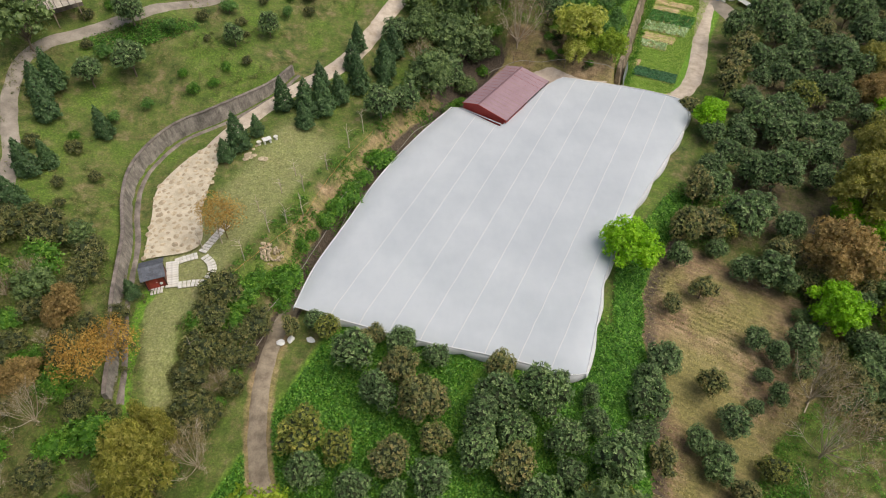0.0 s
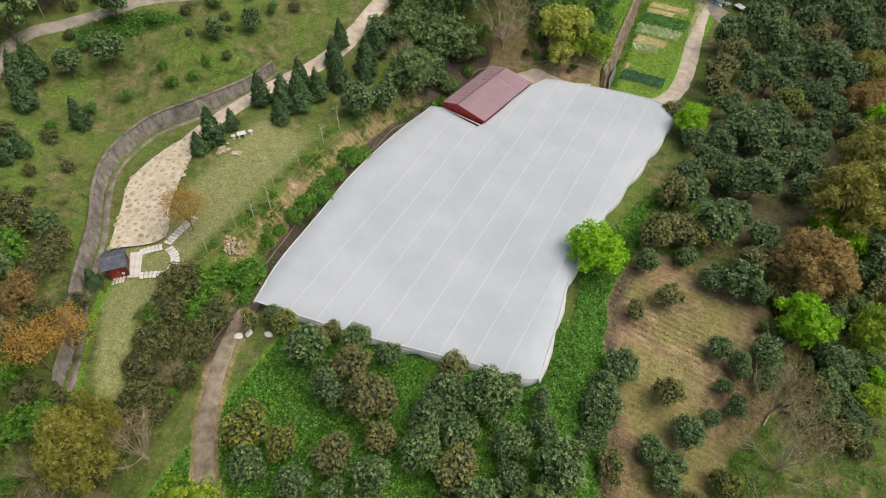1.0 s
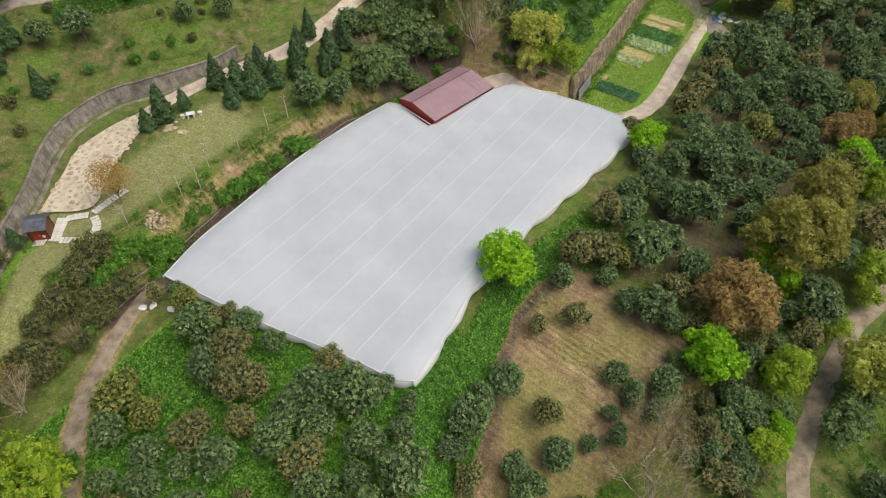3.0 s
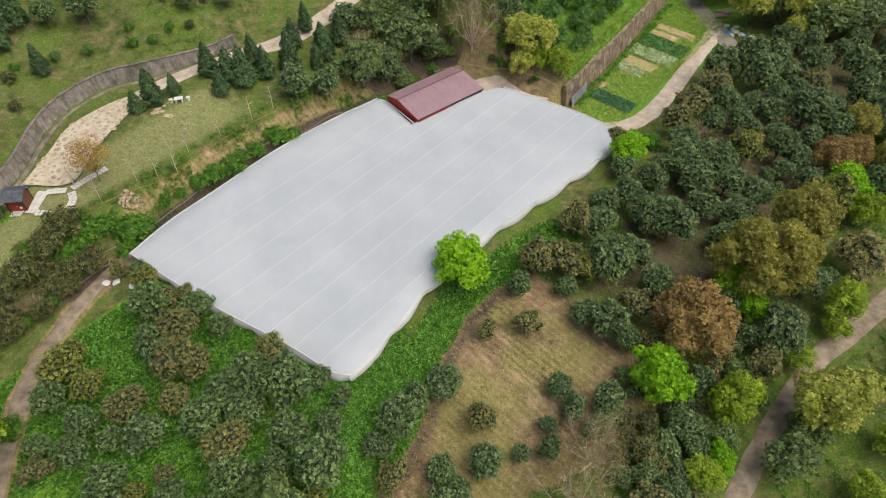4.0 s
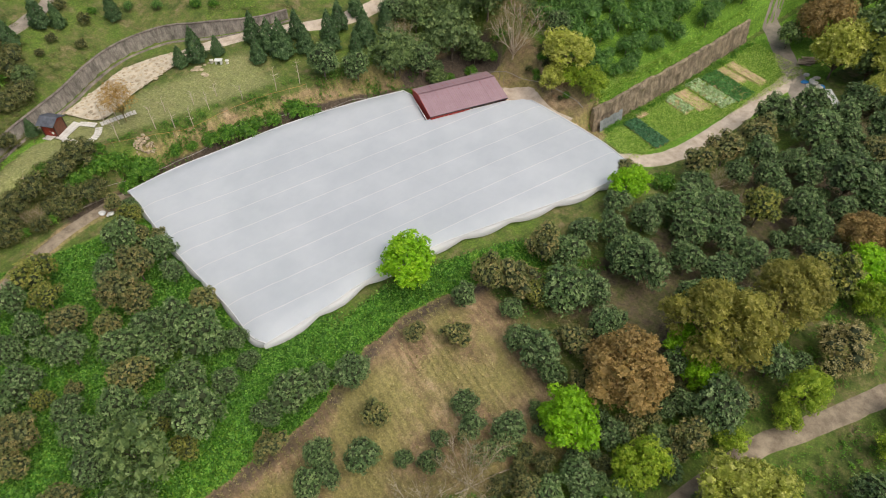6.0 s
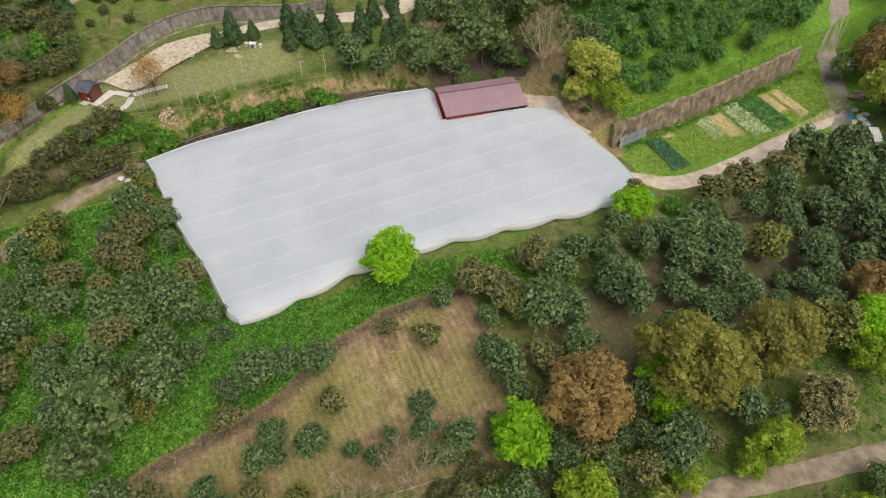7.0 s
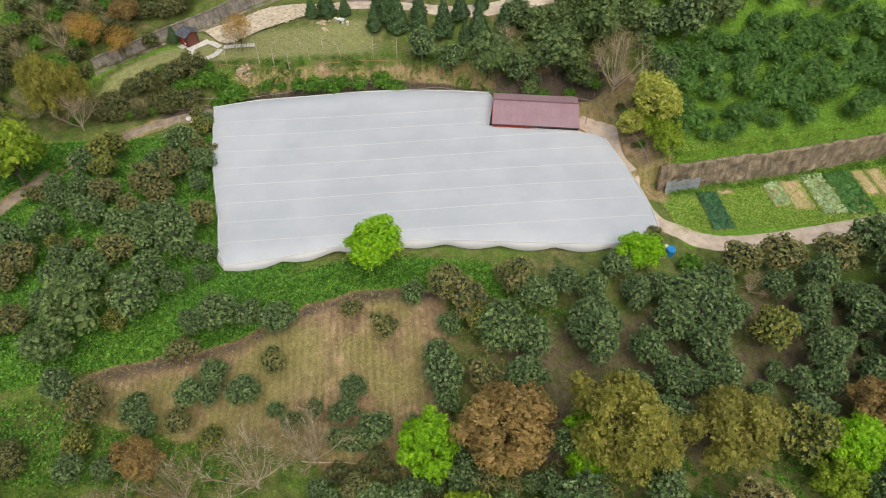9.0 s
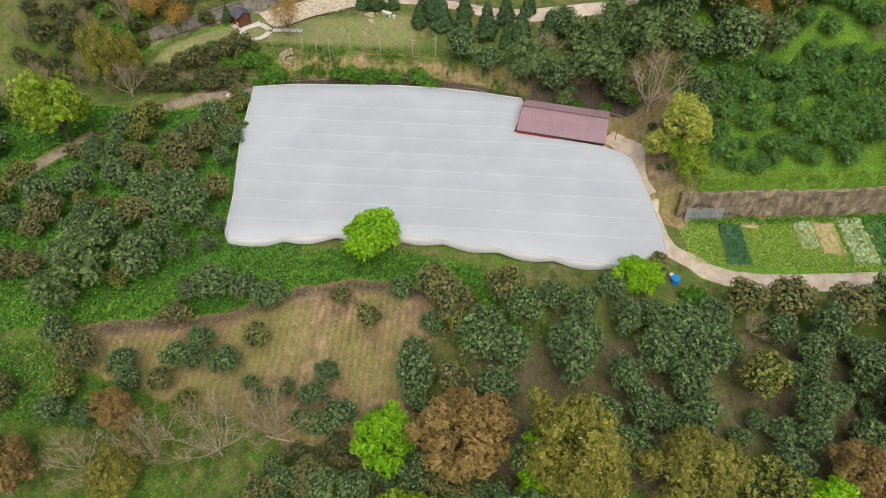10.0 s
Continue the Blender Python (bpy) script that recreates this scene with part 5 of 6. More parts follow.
def pieces_on(parent, name, meshes, mat, places, lift=0.02):
    """Put pieces (x, y, turn, scale) on the land as parts of one thing."""
    for me in meshes:
        if not me.materials:
            me.materials.append(mat)
    for i, (x, y, a, s) in enumerate(places):
        o = new(name, meshes[i % len(meshes)])
        o.parent = parent
        o.matrix_basis = pose(x, y, lay(x, y, lift), 0, 0, a) @ Matrix.Diagonal((s, s, 1, 1))


rng = random.Random(5)
path = thing("garden_path", "stepping path of pale stone slabs on a lawn", "path")
step = [slab_mesh("slab", 0.42, 1.05, 0.09, rng) for _ in range(3)]
spots = []
for line in ([(-33.0, 53.3), (-31.8, 53.9), (-30.5, 54.4)], [(-30.1, 54.9), (-29.2, 57.2), (-28.0, 59.9)], [(-31.7, 49.6), (-30.2, 49.9), (-28.7, 50.0)], [(-28.3, 50.6), (-28.1, 51.9), (-28.6, 53.2), (-29.7, 54.3)]):
    pts = smooth_line(line, 0.44)
    for a, b in zip(pts, pts[1:]):
        spots.append(((a[0] + b[0]) / 2, (a[1] + b[1]) / 2, math.degrees(math.atan2(b[1] - a[1], b[0] - a[0])) + rng.uniform(-4, 4), 1.0))
pieces_on(path, "slab", step, SLAB, spots, 0.12)
deck = [slab_mesh("paving_plank", 0.36, 1.5, 0.1, rng) for _ in range(3)]
spots = []
for k in range(11):
    spots.append((-33.35 + 0.1 * k, 53.2 - 0.37 * k, 98, 1.0))
for k in range(4):
    spots.append((-33.4 - 0.35 * k, 49.0 - 0.12 * k, 8, 0.75))
pieces_on(path, "paving_plank", deck, SLAB, spots, 0.12)


def boulder(seed, flat=0.7):
    r = random.Random(seed)
    bm = bmesh.new()
    bmesh.ops.create_icosphere(bm, subdivisions=1, radius=0.5)
    for p in bm.verts:
        p.co *= r.uniform(0.78, 1.18)
        p.co.z *= flat
    me = bpy.data.meshes.new("stone")
    bm.to_mesh(me)
    bm.free()
    return me


rocks = thing("rock_pile", "heap of pale tan field stones on the slope", "rock pile")
kinds = [boulder(k) for k in range(5)]
for me in kinds:
    me.materials.append(STONE)
for k in range(70):
    a, d = rng.uniform(0, 6.28), rng.uniform(0, 1) ** 0.7
    x, y = -21.9 + 1.5 * d * math.cos(a), 55.6 + 1.5 * d * math.sin(a)
    s = rng.uniform(0.28, 0.58)
    o = new("stone", kinds[k % 5])
    o.parent = rocks
    o.matrix_basis = pose(x, y, lay(x, y) + 0.15 + 0.45 * (1 - d), rng.uniform(0, 90), 0, rng.uniform(0, 360)) @ Matrix.Diagonal((s, s, s, 1))

# stone table and stools by the cypresses
table = thing("stone_table", "white stone garden table on the lawn", "table", at=pose(-25.4, 75.4, lay(-25.4, 75.4), 0, 0, 30) @ Matrix.Scale(0.85, 4))
bm = bmesh.new()
box(bm, -0.75, -0.5, 0.68, 0.75, 0.5, 0.82)
part("tabletop", bevelled(bm, 0.03), WHITE, table)
for x in (-0.5, 0.5):
    bm = bmesh.new()
    box(bm, x - 0.14, -0.35, -0.1, x + 0.14, 0.35, 0.68)
    part("leg", bevelled(bm, 0.02), WHITE, table)
for x, y in ((-26.5, 74.9), (-24.3, 76.2)):
    stool = thing("stone_stool", "pale stone garden stool beside the table", "stool", "stools round the stone table", at=pose(x, y, lay(x, y), 0, 0, 30))
    bm = bmesh.new()
    bmesh.ops.create_cone(bm, segments=10, cap_ends=True, radius1=0.26, radius2=0.2, depth=0.5, matrix=Matrix.Translation((0, 0, 0.2)))
    part("base", bm, SLAB, stool)
    bm = bmesh.new()
    bmesh.ops.create_cone(bm, segments=12, cap_ends=True, radius1=0.34, radius2=0.34, depth=0.1, matrix=Matrix.Translation((0, 0, 0.5)))
    part("seat", bevelled(bm, 0.02), SLAB, stool)
flags = thing("flagstones", "flat pale stones laid beside the cypresses", "paving stones")
flat = [boulder(20 + k, 0.14) for k in range(4)]
pieces_on(flags, "flagstone", flat, STONE, [(-26.6 + rng.uniform(-1.4, 1.4), 72.3 + rng.uniform(-0.5, 0.5), rng.uniform(0, 360), rng.uniform(0.8, 1.3)) for _ in range(8)] + [(-27.5 + 0.35 * k, 73.2 + 0.7 * k, 40 * k, 0.6) for k in range(5)], 0.08)

# bare young trees along the lawn's edge
sap_rng = np.random.default_rng(77)
for x, y, h in ((-28.0, 56.6, 4.2), (-22.4, 58.7, 4.0), (-20.5, 60.6, 3.4), (-18.7, 62.6, 3.6), (-24.6, 53.8, 3.8), (-19.0, 66.4, 3.2), (-16.4, 71.0, 3.0), (-24.4, 62.4, 2.6), (-22.0, 66.0, 2.6), (-30.2, 55.6, 3.6), (-20.6, 69.6, 2.4), (-13.8, 76.0, 4.2), (-12.0, 79.6, 4.4), (-27.6, 40.6, 3.6)):
    sapling = thing("sapling", "leafless young tree with a pale slender trunk", "tree", "saplings on the lawn", at=pose(x, y, lay(x, y), 0, 0, sap_rng.uniform(0, 360)))
    part("trunk", tube([(0, 0, -0.2), (0.05, 0.02, h * 0.4), (0, 0.08, h * 0.75), (0.06, 0, h)], [0.075, 0.06, 0.04, 0.015], 5), PALE_TWIG, sapling)
    for _ in range(9):
        z = sap_rng.uniform(0.35, 0.95) * h
        w = np.array([sap_rng.normal(), sap_rng.normal(), 0.8])
        w = w / np.linalg.norm(w) * sap_rng.uniform(0.5, 1.2)
        part("bough", tube([(0.03, 0.03, z), (w[0] * 0.5, w[1] * 0.5, z + w[2] * 0.6), (w[0], w[1], z + w[2])], [0.03, 0.022, 0.008], 3), PALE_TWIG, sapling)

# string fence along the lawn's edge
fence = thing("string_fence", "low fence of thin stakes and orange string", "fence")
line = smooth_line([(-27.0, 48.6), (-24.4, 52.6), (-21.2, 57.6), (-18.6, 61.6), (-17.0, 66.0), (-14.6, 72.0), (-10.6, 79.6)], 2.6)
tops = []
for x, y in line:
    z = lay(x, y)
    part("stake", tube([(x, y, z - 0.2), (x, y, z + 1.1)], 0.03, 5), WOOD_GREY, fence)
    tops.append((x, y, z + 1.0))
for a, b in zip(tops, tops[1:]):
    mid = [(a[k] + b[k]) / 2 for k in range(3)]
    part("string", tube([a, (mid[0], mid[1], mid[2] - 0.08), b], 0.022, 4), ROPE, fence)

# water pipe and props in the ditch beside the net
PIPE_LINE = [(-23.6, 41.6), (-22.0, 45.6), (-20.0, 50.6), (-17.9, 56.0), (-15.4, 62.6), (-13.7, 67.6), (-10.6, 74.0), (-7.0, 79.4), (-3.4, 85.4), (1.2, 91.4)]
pipe = thing("water_pipe", "pale plastic water pipe slung along a ditch", "pipe")
line = smooth_line(PIPE_LINE, 1.1)
part("hose", tube([(x, y, lay(x, y) + 1.5 + 0.5 * math.sin(i * 0.55) * math.sin(i * 0.21)) for i, (x, y) in enumerate(line)], 0.04, 6), GREY_PIPE, pipe)
line2 = smooth_line([(p[0] + 0.7, p[1] - 0.5) for p in PIPE_LINE[:7]], 1.3)
part("hose", tube([(x, y, lay(x, y) + 0.5 + 0.3 * math.sin(i * 0.4)) for i, (x, y) in enumerate(line2)], 0.03, 6), GREY_PIPE, pipe)
for i in range(3, len(line), 6):
    x, y = line[i]
    z = lay(x, y)
    part("prop", tube([(x + 0.3, y - 0.2, z - 0.2), (x, y, z + 1.9)], [0.05, 0.04], 5), WOOD_GREY, pipe)
back_pipe = thing("hose", "pale hose strung behind the shed on stakes", "hose")
line = smooth_line([(8.0, 101.0), (12.5, 103.2), (17.5, 102.6), (21.4, 101.8), (25.6, 101.0), (29.6, 99.4)], 1.2)
part("hose_line", tube([(x, y, lay(x, y) + 1.5 - 0.25 * math.sin(i)) for i, (x, y) in enumerate(line)], 0.05, 6), GREY_PIPE, back_pipe)
for x, y, h in ((8.0, 101.0, 2.6), (12.5, 103.2, 3.2), (21.4, 101.8, 2.4), (14.9, 100.0, 4.2)):
    part("stake", tube([(x, y, lay(x, y) - 0.2), (x, y, lay(x, y) + h)], [0.06, 0.04], 6), WOOD_GREY, back_pipe)

POLE = ((42.7, 38.0), (48.5, 46.8))
LITTER = ((-19.3, 44.4), (-18.2, 44.9), (-15.8, 44.8))
# fallen pole on the bare field, and plastic litter by the track
pole = thing("fallen_pole", "long pale pole lying on the bare field", "pole")
part("shaft", tube([(x, y, lay(x, y) + 0.12) for x, y in [(POLE[0][0] + (POLE[1][0] - POLE[0][0]) * k / 8 + 0.1 * math.sin(k * 1.3), POLE[0][1] + (POLE[1][1] - POLE[0][1]) * k / 8) for k in range(9)]], [0.09 - 0.006 * k for k in range(9)], 6), PALE_TWIG, pole)
for k, (x, y) in enumerate(LITTER):
    bm = bmesh.new()
    bmesh.ops.create_icosphere(bm, subdivisions=2, radius=0.42)
    for p in bm.verts:
        p.co = Vector((p.co.x * 1.3, p.co.y, p.co.z * 0.4)) * (1 + 0.35 * noise.noise(p.co * 3.0 + Vector((k * 5, 0, 0))))
    o = tagged(part("plastic_scrap", bm, WHITE), "crumpled white plastic scrap lying among weeds", "litter", "plastic scraps")
    o.matrix_basis = pose(x, y, lay(x, y) + 0.25, 0, 0, 70 * k)

# timber behind the shed
stack = thing("timber_stack", "small stack of weathered planks beside the shed", "timber")
for k in range(9):
    bm = bmesh.new()
    box(bm, -1.4, -0.12, 0, 1.4, 0.12, 0.1)
    o = part("plank", bevelled(bm, 0.01), WOOD_GREY, stack)
    o.matrix_basis = pose(0.6 + 0.24 * (k % 4), 96.6 + 0.24 * (k % 4), lay(0.6, 96.6) + 0.12 * (k // 4) + 0.05, 0, 0, 50 + rng.uniform(-8, 8))

# corrugated sheets at the foot of the garden wall
for k in range(7):
    u = 105.9 + 0.78 * k
    x, y = world(u, wall_line(u) + 0.35)
    verts, faces = [], []
    for i in range(17):
        t = i / 16
        for z, back in ((-0.1, 0.15), (2.1 + 0.16 * math.sin(k * 2.2), -0.2)):
            verts.append((t * 0.8 - 0.4, back + 0.05 * math.cos(i * math.pi / 2), z))
    for i in range(16):
        faces.append((2 * i, 2 * i + 2, 2 * i + 3, 2 * i + 1))
    o = part("metal_sheet", (verts, faces), SHEET)
    o.matrix_basis = pose(x, y, lay(x, y), 0, 0, math.degrees(math.atan2(0.903 + 0.1 * 0.43, 0.43 - 0.1 * 0.903)) + 180)
    tagged(o, "grey corrugated metal sheet leaning on a stone wall", "metal sheet", "sheets at the wall")

# barrel and bucket by the corner of the net
barrel = thing("blue_barrel", "bright blue plastic barrel beside a dirt road", "barrel", at=pose(42.5, 92.6, lay(42.5, 92.6)))
bm = bmesh.new()
bmesh.ops.create_cone(bm, segments=18, cap_ends=True, radius1=0.55, radius2=0.6, depth=1.1, matrix=Matrix.Translation((0, 0, 0.5)))
part("body", bevelled(bm, 0.04), BLUE, barrel)
bm = bmesh.new()
bmesh.ops.create_cone(bm, segments=18, cap_ends=True, radius1=0.64, radius2=0.6, depth=0.1, matrix=Matrix.Translation((0, 0, 1.1)))
part("lid", bevelled(bm, 0.02), BLUE, barrel)
bucket = thing("bucket", "white plastic bucket standing by the barrel", "bucket", at=pose(41.6, 92.7, lay(41.6, 92.7)))
bm = bmesh.new()
bmesh.ops.create_cone(bm, segments=14, cap_ends=True, radius1=0.25, radius2=0.32, depth=0.6, matrix=Matrix.Translation((0, 0, 0.3)))
part("body", bm, WHITE, bucket)
bm = bmesh.new()
bmesh.ops.create_cone(bm, segments=14, cap_ends=True, radius1=0.34, radius2=0.34, depth=0.05, matrix=Matrix.Translation((0, 0, 0.62)))
part("rim", bm, WHITE, bucket)

# junk where the roads meet
cover_sheet = thing("roof_panel", "white metal roof panel lying beside a lane", "metal panel", at=pose(63.4, 128.6, lay(63.4, 128.6) + 0.6, 0, 3, -58))
for k in range(5):
    bm = bmesh.new()
    box(bm, -2.6 + k * 1.04, -0.75, 0, -2.6 + k * 1.04 + 1.02, 0.75, 0.07)
    part("panel", bevelled(bm, 0.02), WHITE, cover_sheet)
for x in (-2.3, 2.3):
    bm = bmesh.new()
    box(bm, x - 0.08, -0.6, -1.0, x + 0.08, 0.6, -0.005)
    part("support", bm, WOOD_GREY, cover_sheet)
for k in range(11):
    x, y = 59.6 + rng.uniform(-1.6, 1.8), 133.6 + rng.uniform(-2.2, 1.4)
    o = part("sack", bmesh.new(), None)
    bm = bmesh.new()
    bmesh.ops.create_icosphere(bm, subdivisions=2, radius=0.55)
    for p in bm.verts:
        p.co = Vector((p.co.x * 1.25, p.co.y * 0.85, p.co.z * 0.5)) * (1 + 0.22 * noise.noise(p.co * 2.5 + Vector((k, 0, 0))))
    bm.to_mesh(o.data)
    bm.free()
    o.data.materials.append(BLUE if k in (2, 7) else SLAB)
    o.matrix_basis = pose(x, y, lay(x, y) + 0.2, 0, 0, rng.uniform(0, 360))
    tagged(o, "blue plastic bag in a roadside heap" if k in (2, 7) else "pale plastic sack in a roadside heap", "sack", "sacks in the heap")
boards = thing("board_pile", "pile of old tan boards beside a lane", "timber")
for k in range(10):
    bm = bmesh.new()
    box(bm, -1.2, -0.3, 0, 1.2, 0.3, 0.06)
    o = part("board", bevelled(bm, 0.01), WOOD_GREY, boards)
    o.matrix_basis = pose(57.6 + rng.uniform(-0.8, 0.8), 138.6 + rng.uniform(-1.4, 1.4), lay(57.6, 138.6) + 0.14 + 0.07 * k, 0, 0, rng.uniform(10, 50))

# farm building high on the hillside
MAUVE = plain("mauve_sheet", rgb(92, 80, 90), rgb(114, 100, 110), 0.6, 6, 0.6, 0.1)
fb = thing("hill_shed", "hillside shed with a mauve roof and a pale lean-to", "shed", at=pose(-60.4, 95.2, lay(-60.4, 95.2) - 0.8, 0, 0, 34))
bm = bmesh.new()
box(bm, -4.5, -2.6, -1.5, 4.5, 2.6, 2.6)
part("wall", bm, CONCRETE, fb)
for k in range(9):
    part("roof_sheet", tilted(-4.9 + k * 1.09, -4.9 + k * 1.09 + 1.07, 3.0, 3.2, -6.2, 0.7, 0.06), MAUVE, fb)
PALE_SHEET = plain("pale_sheet", rgb(150, 142, 128), rgb(188, 180, 164), 1, 8, 0.7, 0.1, per_object=0.2)
for k in range(9):
    part("awning_sheet", tilted(-3.9 + k * 0.92, -3.9 + k * 0.92 + 0.84, -3.15, 2.35, -2.4, 0.5, 0.05), PALE_SHEET, fb)
for x in (-3.6, 0, 3.6):
    bm = bmesh.new()
    box(bm, x - 0.08, -5.4, -2.6, x + 0.08, -5.25, 1.85)
    part("post", bm, WOOD_GREY, fb)

# banana plant at the wood's edge
banana = thing("banana_plant", "banana plant with broad pale green fronds", "plant", at=pose(-50.2, 44.6, lay(-50.2, 44.6)))
part("stem", tube([(0, 0, -0.2), (0.05, 0, 1.2), (0, 0, 2.4)], [0.2, 0.16, 0.1], 8), LEAF["V"], banana)
for k in range(9):
    a = k * 0.72
    verts, faces = [], []
    for i in range(9):
        t = i / 8
        r, z = 3.0 * t, 2.3 + 1.7 * t - 2.3 * t * t
        w = 0.42 * math.sin(math.pi * min(1, t * 0.95 + 0.05)) + 0.02
        for s, dz in ((-1, -0.1), (0, 0.05), (1, -0.1)):
            verts.append((r * math.cos(a) - s * w * math.sin(a), r * math.sin(a) + s * w * math.cos(a), z + dz))
    for i in range(8):
        for s in (0, 1):
            faces.append((i * 3 + s, (i + 1) * 3 + s, (i + 1) * 3 + s + 1, i * 3 + s + 1))
    part("frond", (verts, faces), LEAF["V"], banana, smooth=True)

# ---- low growth that nobody could count ----
def scatter(name, label, mat, n, region, accept, length, width, height, seed, category="plants", rise=0.8, clump=0):
    """Leaf blades over a stretch (along0, along1, across0, across1), kept where accept() says so."""
    rng = np.random.default_rng(seed)
    u, v = rng.uniform(region[0], region[1], n), rng.uniform(region[2], region[3], n)
    x, y = world(u, v)
    ok = accept(x, y, u, v) > rng.uniform(0, 1, n)
    x, y = x[ok], y[ok]
    h = np.zeros(len(x))
    if clump:
        k = rng.integers(8, 8 + clump, len(x))
        s = rng.uniform(0.2, 0.6, len(x))
        x, y, s = np.repeat(x, k), np.repeat(y, k), np.repeat(s, k)
        a, d = rng.uniform(0, 6.283, len(x)), np.sqrt(rng.uniform(0, 1, len(x)))
        x, y = x + s * d * np.cos(a), y + s * d * np.sin(a)
        h = s * np.sqrt(np.clip(1 - d * d, 0, 1)) * 0.9
    lumps = 0.5 + 0.5 * np.sin(x * 1.7 + 2 * np.sin(y * 0.9)) * np.sin(y * 1.5 + 2 * np.sin(x * 1.1))
    z = ground(x, y) + 0.06 + h + height * rng.uniform(0.1, 1, len(x)) * (0.25 + 0.75 * lumps)
    out = np.stack([rng.normal(0, 0.6, len(x)), rng.normal(0, 0.6, len(x)), np.full(len(x), rise)], 1)
    p = leaves(np.stack([x, y, z], 1), out, length, width, rng, 0.0)
    return tagged(part(name, blades(p), mat), label, category, kind="stuff")


def lush_at(x, y, u, v):
    e, g, d = cover(x, y)
    return g * (1 - 0.9 * e) * (to_line(x, y, DIRT_TRACK)[0] > 1.5)


def hill_at(x, y, u, v):
    d, s = to_line(x, y, HILL_EDGE)
    patchy = np.sin(x * 0.31 + 1.3 * np.sin(y * 0.17)) * np.sin(y * 0.27 + 1.7 * np.sin(x * 0.13))
    return (d * s > 1.4) * np.clip(0.35 + 0.65 * patchy, 0.05, 1)


scatter("creeper", "dense bright green creeping weeds on the ground", LEAF["K"], 190000, (-6, 46, -32, 24), lush_at, 0.3, 0.22, 0.5, 1)
scatter("creeper", "band of bright green creeping weeds on a bank", LEAF["K"], 76000, (36, 86, -6, 9), lush_at, 0.28, 0.2, 0.5, 2)
scatter("meadow_grass", "tall bright grass on the terrace above the wall", LEAF["T"], 50000, (105, 150, -46, -16), lush_at, 0.3, 0.07, 0.35, 3, "grass", 1.4)
scatter("garden_weeds", "light green weeds round the vegetable beds", LEAF["N"], 46000, (104, 148, -19, -6), lush_at, 0.24, 0.1, 0.25, 4, "weeds", 1.2)
scatter("hill_scrub", "low patchy scrub and bracken on the hillside", LEAF["S"], 9000, (10, 115, -110, -58), hill_at, 0.22, 0.1, 0.12, 5, "scrub", 0.9, 14)
scatter("hill_weeds", "patches of green weeds on the hillside", LEAF["V"], 5200, (10, 115, -110, -58), lambda x, y, u, v: hill_at(y, x, u, v) * hill_at(x, y, u, v), 0.24, 0.13, 0.12, 6, "weeds", 0.9, 14)
scatter("hill_creeper", "patch of bright leafy creeper on the hillside", LEAF["K"], 15000, (54, 72, -87, -75), lambda x, y, u, v: np.clip(1.5 - ((u - 63) / 6) ** 2 - ((v + 81 - 0.75 * (u - 63)) / 2.6) ** 2, 0, 1), 0.3, 0.2, 0.4, 21)
scatter("bank_weeds", "green weeds and dry stalks on the slope beside a ditch", LEAF["V"], 1900, (26, 90, -46, -39.5), lambda x, y, u, v: np.clip(0.3 + 0.7 * np.sin(u * 0.5) * np.sin(v * 0.9), 0.05, 1), 0.26, 0.14, 0.2, 7, "weeds", 0.9, 16)
scatter("dry_stubble", "dry straw stubble on the bare field", LEAF["W"], 60000, (22, 78, -2, 29), lambda x, y, u, v: cover(x, y)[0] * np.clip(0.35 + 0.65 * np.sin(u * 6.8), 0.05, 1), 0.3, 0.1, 0.1, 8, "stubble", 0.6)
scatter("wood_floor_weeds", "rank green undergrowth beneath the eastern trees", LEAF["V"], 9000, (-4, 140, 14, 56), lambda x, y, u, v: (to_line(x, y, EAST_ROAD)[0] > 2.2) * (cover(x, y)[0] < 0.4) * (v > 17 + 6 * sm(66, 76, u)) * 0.8, 0.26, 0.13, 0.2, 9, "undergrowth", 0.9, 14)
scatter("west_undergrowth", "rank undergrowth below the western wood", LEAF["S"], 3200, (-6, 30, -80, -36), lambda x, y, u, v: ((to_line(x, y, DIRT_TRACK)[0] > 1.6) & (lawn_at(u, v) < 0.3)) * 0.8, 0.24, 0.1, 0.2, 10, "undergrowth", 0.9, 14)

scatter("wall_overhang", "grass hanging over the top of a retaining wall", LEAF["T"], 2600, (104, 147, -23, -14), lambda x, y, u, v: (np.abs(v - wall_line(u) + 1.4) < 0.5) * 1.0, 0.4, 0.14, 0.3, 11, "grass", 0.7, 6)
scatter("wall_foot_weeds", "leafy weeds along the foot of a retaining wall", LEAF["V"], 2200, (106, 147, -21, -12), lambda x, y, u, v: (np.abs(v - wall_line(u) - 0.9) < 0.6) * 0.8, 0.3, 0.18, 0.3, 12, "weeds", 0.8, 8)

# ---- vegetable beds ----
SOIL = plain("tilled_soil", rgb(168, 144, 110), rgb(212, 188, 148), 1.6, 9, 0.95, 0.6)
BED_LEAF = {
    "dark green leek": leaf_material("leek_leaf", rgb(54, 100, 62), rgb(78, 128, 84), rgb(112, 160, 116)),
    "pale green cabbage": leaf_material("cabbage_leaf", rgb(150, 182, 118), rgb(188, 212, 156), rgb(222, 234, 200)),
    "mid-green leafy": leaf_material("greens_leaf", rgb(66, 118, 52), rgb(94, 150, 70), rgb(134, 182, 102)),
}


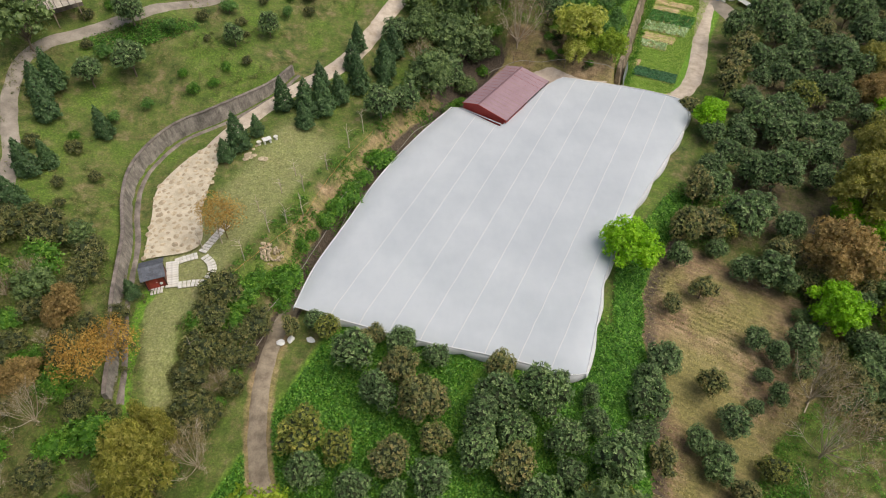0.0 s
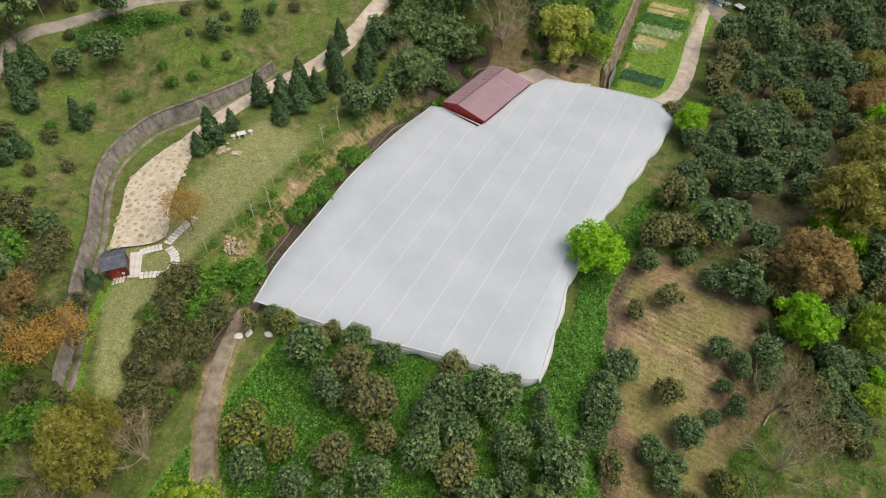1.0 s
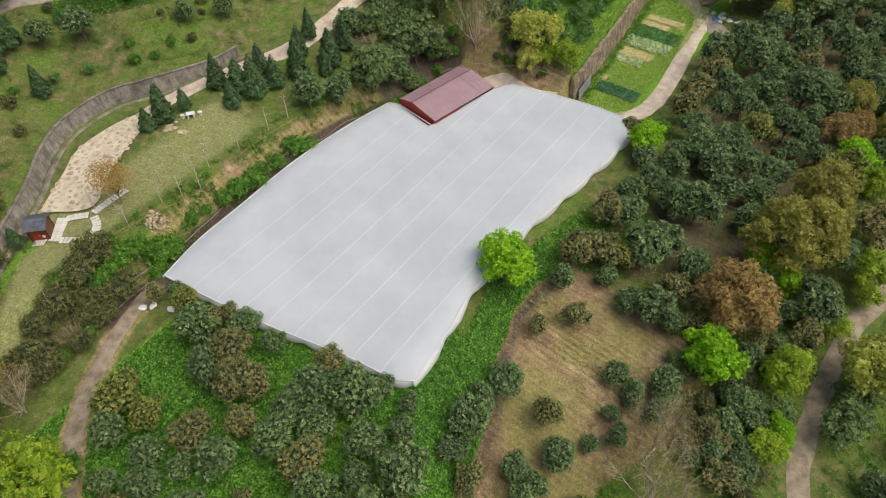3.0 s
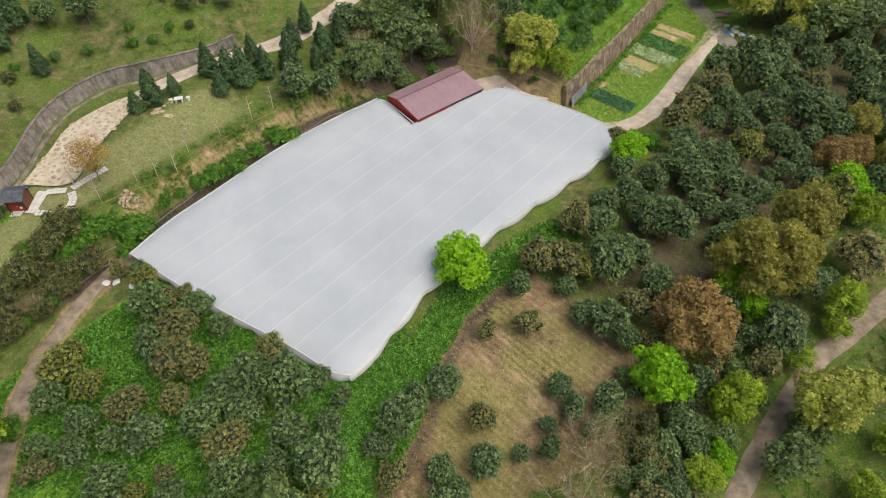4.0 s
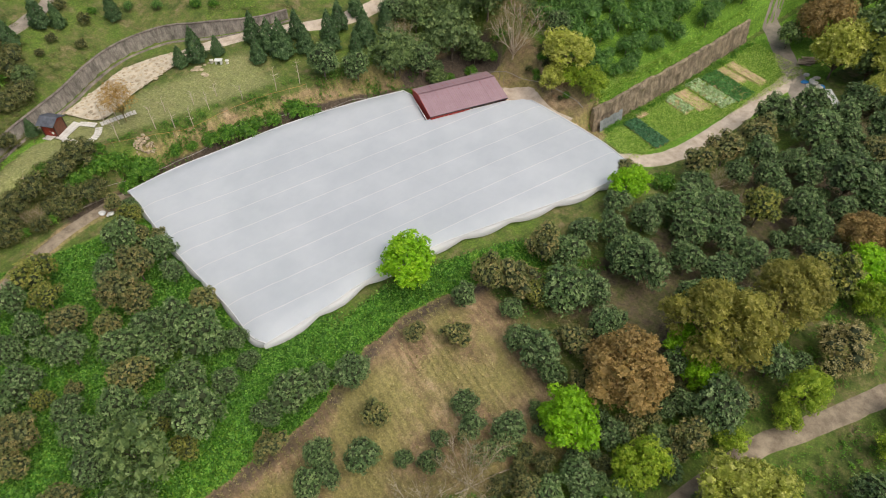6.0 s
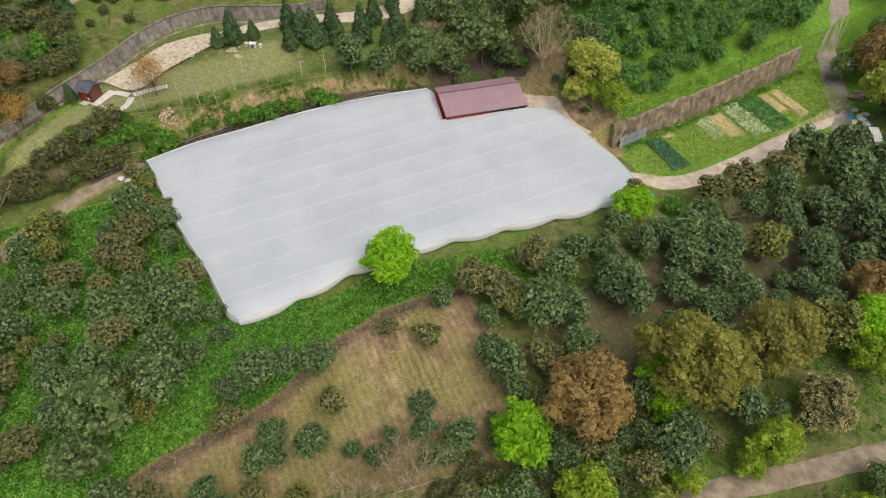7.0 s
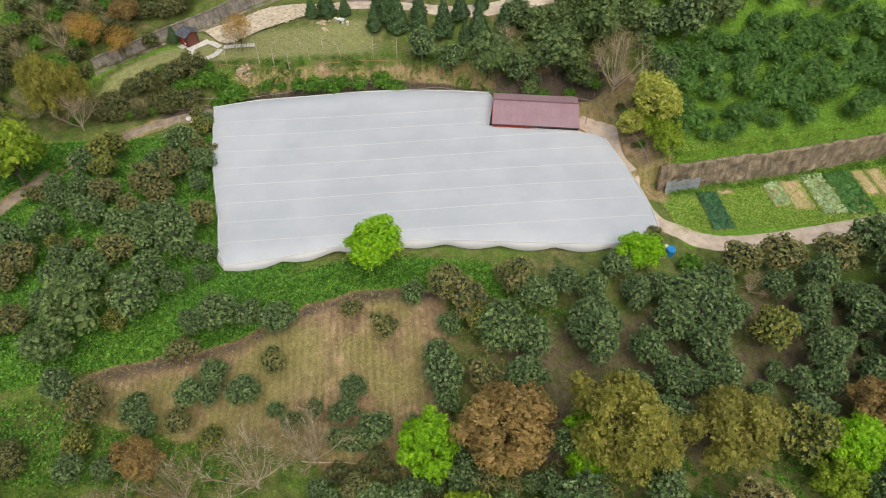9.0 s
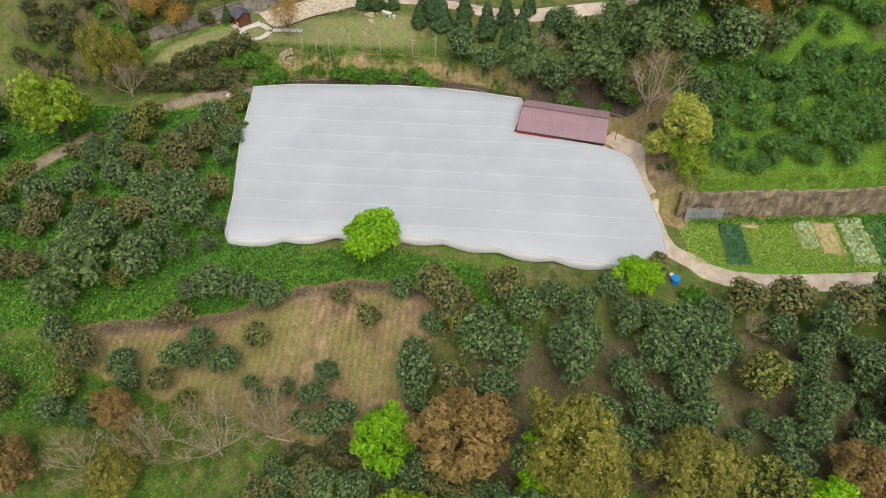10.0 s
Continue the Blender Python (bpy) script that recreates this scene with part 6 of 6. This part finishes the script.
def bed(u0, u1, v0, v1, crop, rows, pitch, leaf, seed):
    """A raised bed with its crop in rows that run across the field."""
    b = thing("vegetable_bed", (crop + " plants in rows on a soil bed") if crop else "raised bed of bare tan soil with straw", "vegetable bed", "vegetable beds")
    verts, faces, nu, nv = [], [], 10, 16
    for i in range(nu + 1):
        for j in range(nv + 1):
            x, y = world(u0 + (u1 - u0) * i / nu, v0 + (v1 - v0) * j / nv)
            rim = -0.1 if i in (0, nu) or j in (0, nv) else 0.16 + 0.05 * math.sin(i * 2.1)
            verts.append((x, y, lay(x, y, rim + 0.04 * noise.noise((x * 2, y * 2, 0)))))
    for i in range(nu):
        for j in range(nv):
            a = i * (nv + 1) + j
            faces.append((a + 1, a, a + nv + 1, a + nv + 2))
    part("soil", (verts, faces), SOIL, b)
    if crop:
        r = np.random.default_rng(seed)
        pts, outs = [], []
        for k in range(rows):
            u = u0 + (u1 - u0) * (k + 0.5) / rows
            for v in np.arange(v0 + 0.2, v1 - 0.1, pitch):
                if r.uniform() < 0.1:
                    continue
                x, y = world(u + r.normal(0, 0.05), v + r.normal(0, 0.05))
                z = lay(x, y) + 0.22
                for _ in range(11):
                    d = on_sphere(1, r)[0]
                    d[2] = abs(d[2]) * 0.7 + 0.3
                    pts.append(np.array([x, y, z]) + d * leaf * 0.6)
                    outs.append(d)
        part("crop", blades(leaves(np.array(pts), np.array(outs), leaf, leaf * 0.6, r, 0.0)), BED_LEAF[crop], b)["kind"] = "stuff"


bed(110.3, 113.3, -13.8, -6.0, "dark green leek", 7, 0.26, 0.4, 1)
bed(113.6, 116.2, -14.8, -13.4, "", 0, 0, 0, 2)
bed(121.0, 123.5, -15.2, -10.0, "pale green cabbage", 4, 0.5, 0.44, 3)
bed(123.7, 127.2, -15.7, -9.0, "", 0, 0, 0, 4)
bed(127.5, 130.8, -16.1, -7.8, "pale green cabbage", 6, 0.5, 0.46, 5)
bed(131.1, 135.2, -16.1, -7.2, "mid-green leafy", 8, 0.42, 0.44, 6)
bed(135.5, 137.6, -16.4, -10.6, "", 0, 0, 0, 7)
bed(137.8, 140.2, -16.6, -8.2, "", 0, 0, 0, 8)

# ---- flat stones of the yard ----
rng = random.Random(9)
flat_stones = [boulder(40 + k, 0.13) for k in range(6)]
for me in flat_stones:
    me.materials.append(STONE)
laid = []
for _ in range(5000):
    x, y = rng.uniform(-40, -29), rng.uniform(53, 77)
    if len(laid) >= 290 or not inside(np.array([x]), np.array([y]), YARD_EDGE)[0]:
        continue
    edge = float(to_line(x, y, YARD_EDGE[:5])[0])
    if edge > 2.2 and rng.random() < 0.5:
        continue
    s = rng.uniform(0.6, 1.35)
    if any(math.hypot(x - a, y - b) < 0.45 * (s + c) for a, b, c in laid):
        continue
    laid.append((x, y, s))
    o = new("paving_stone", flat_stones[len(laid) % 6])
    o.parent = yard
    o.matrix_basis = pose(x, y, lay(x, y, 0.3), rng.uniform(-2, 2), rng.uniform(-2, 2), rng.uniform(0, 360)) @ Matrix.Diagonal((s, s * rng.uniform(0.7, 1), s, 1))
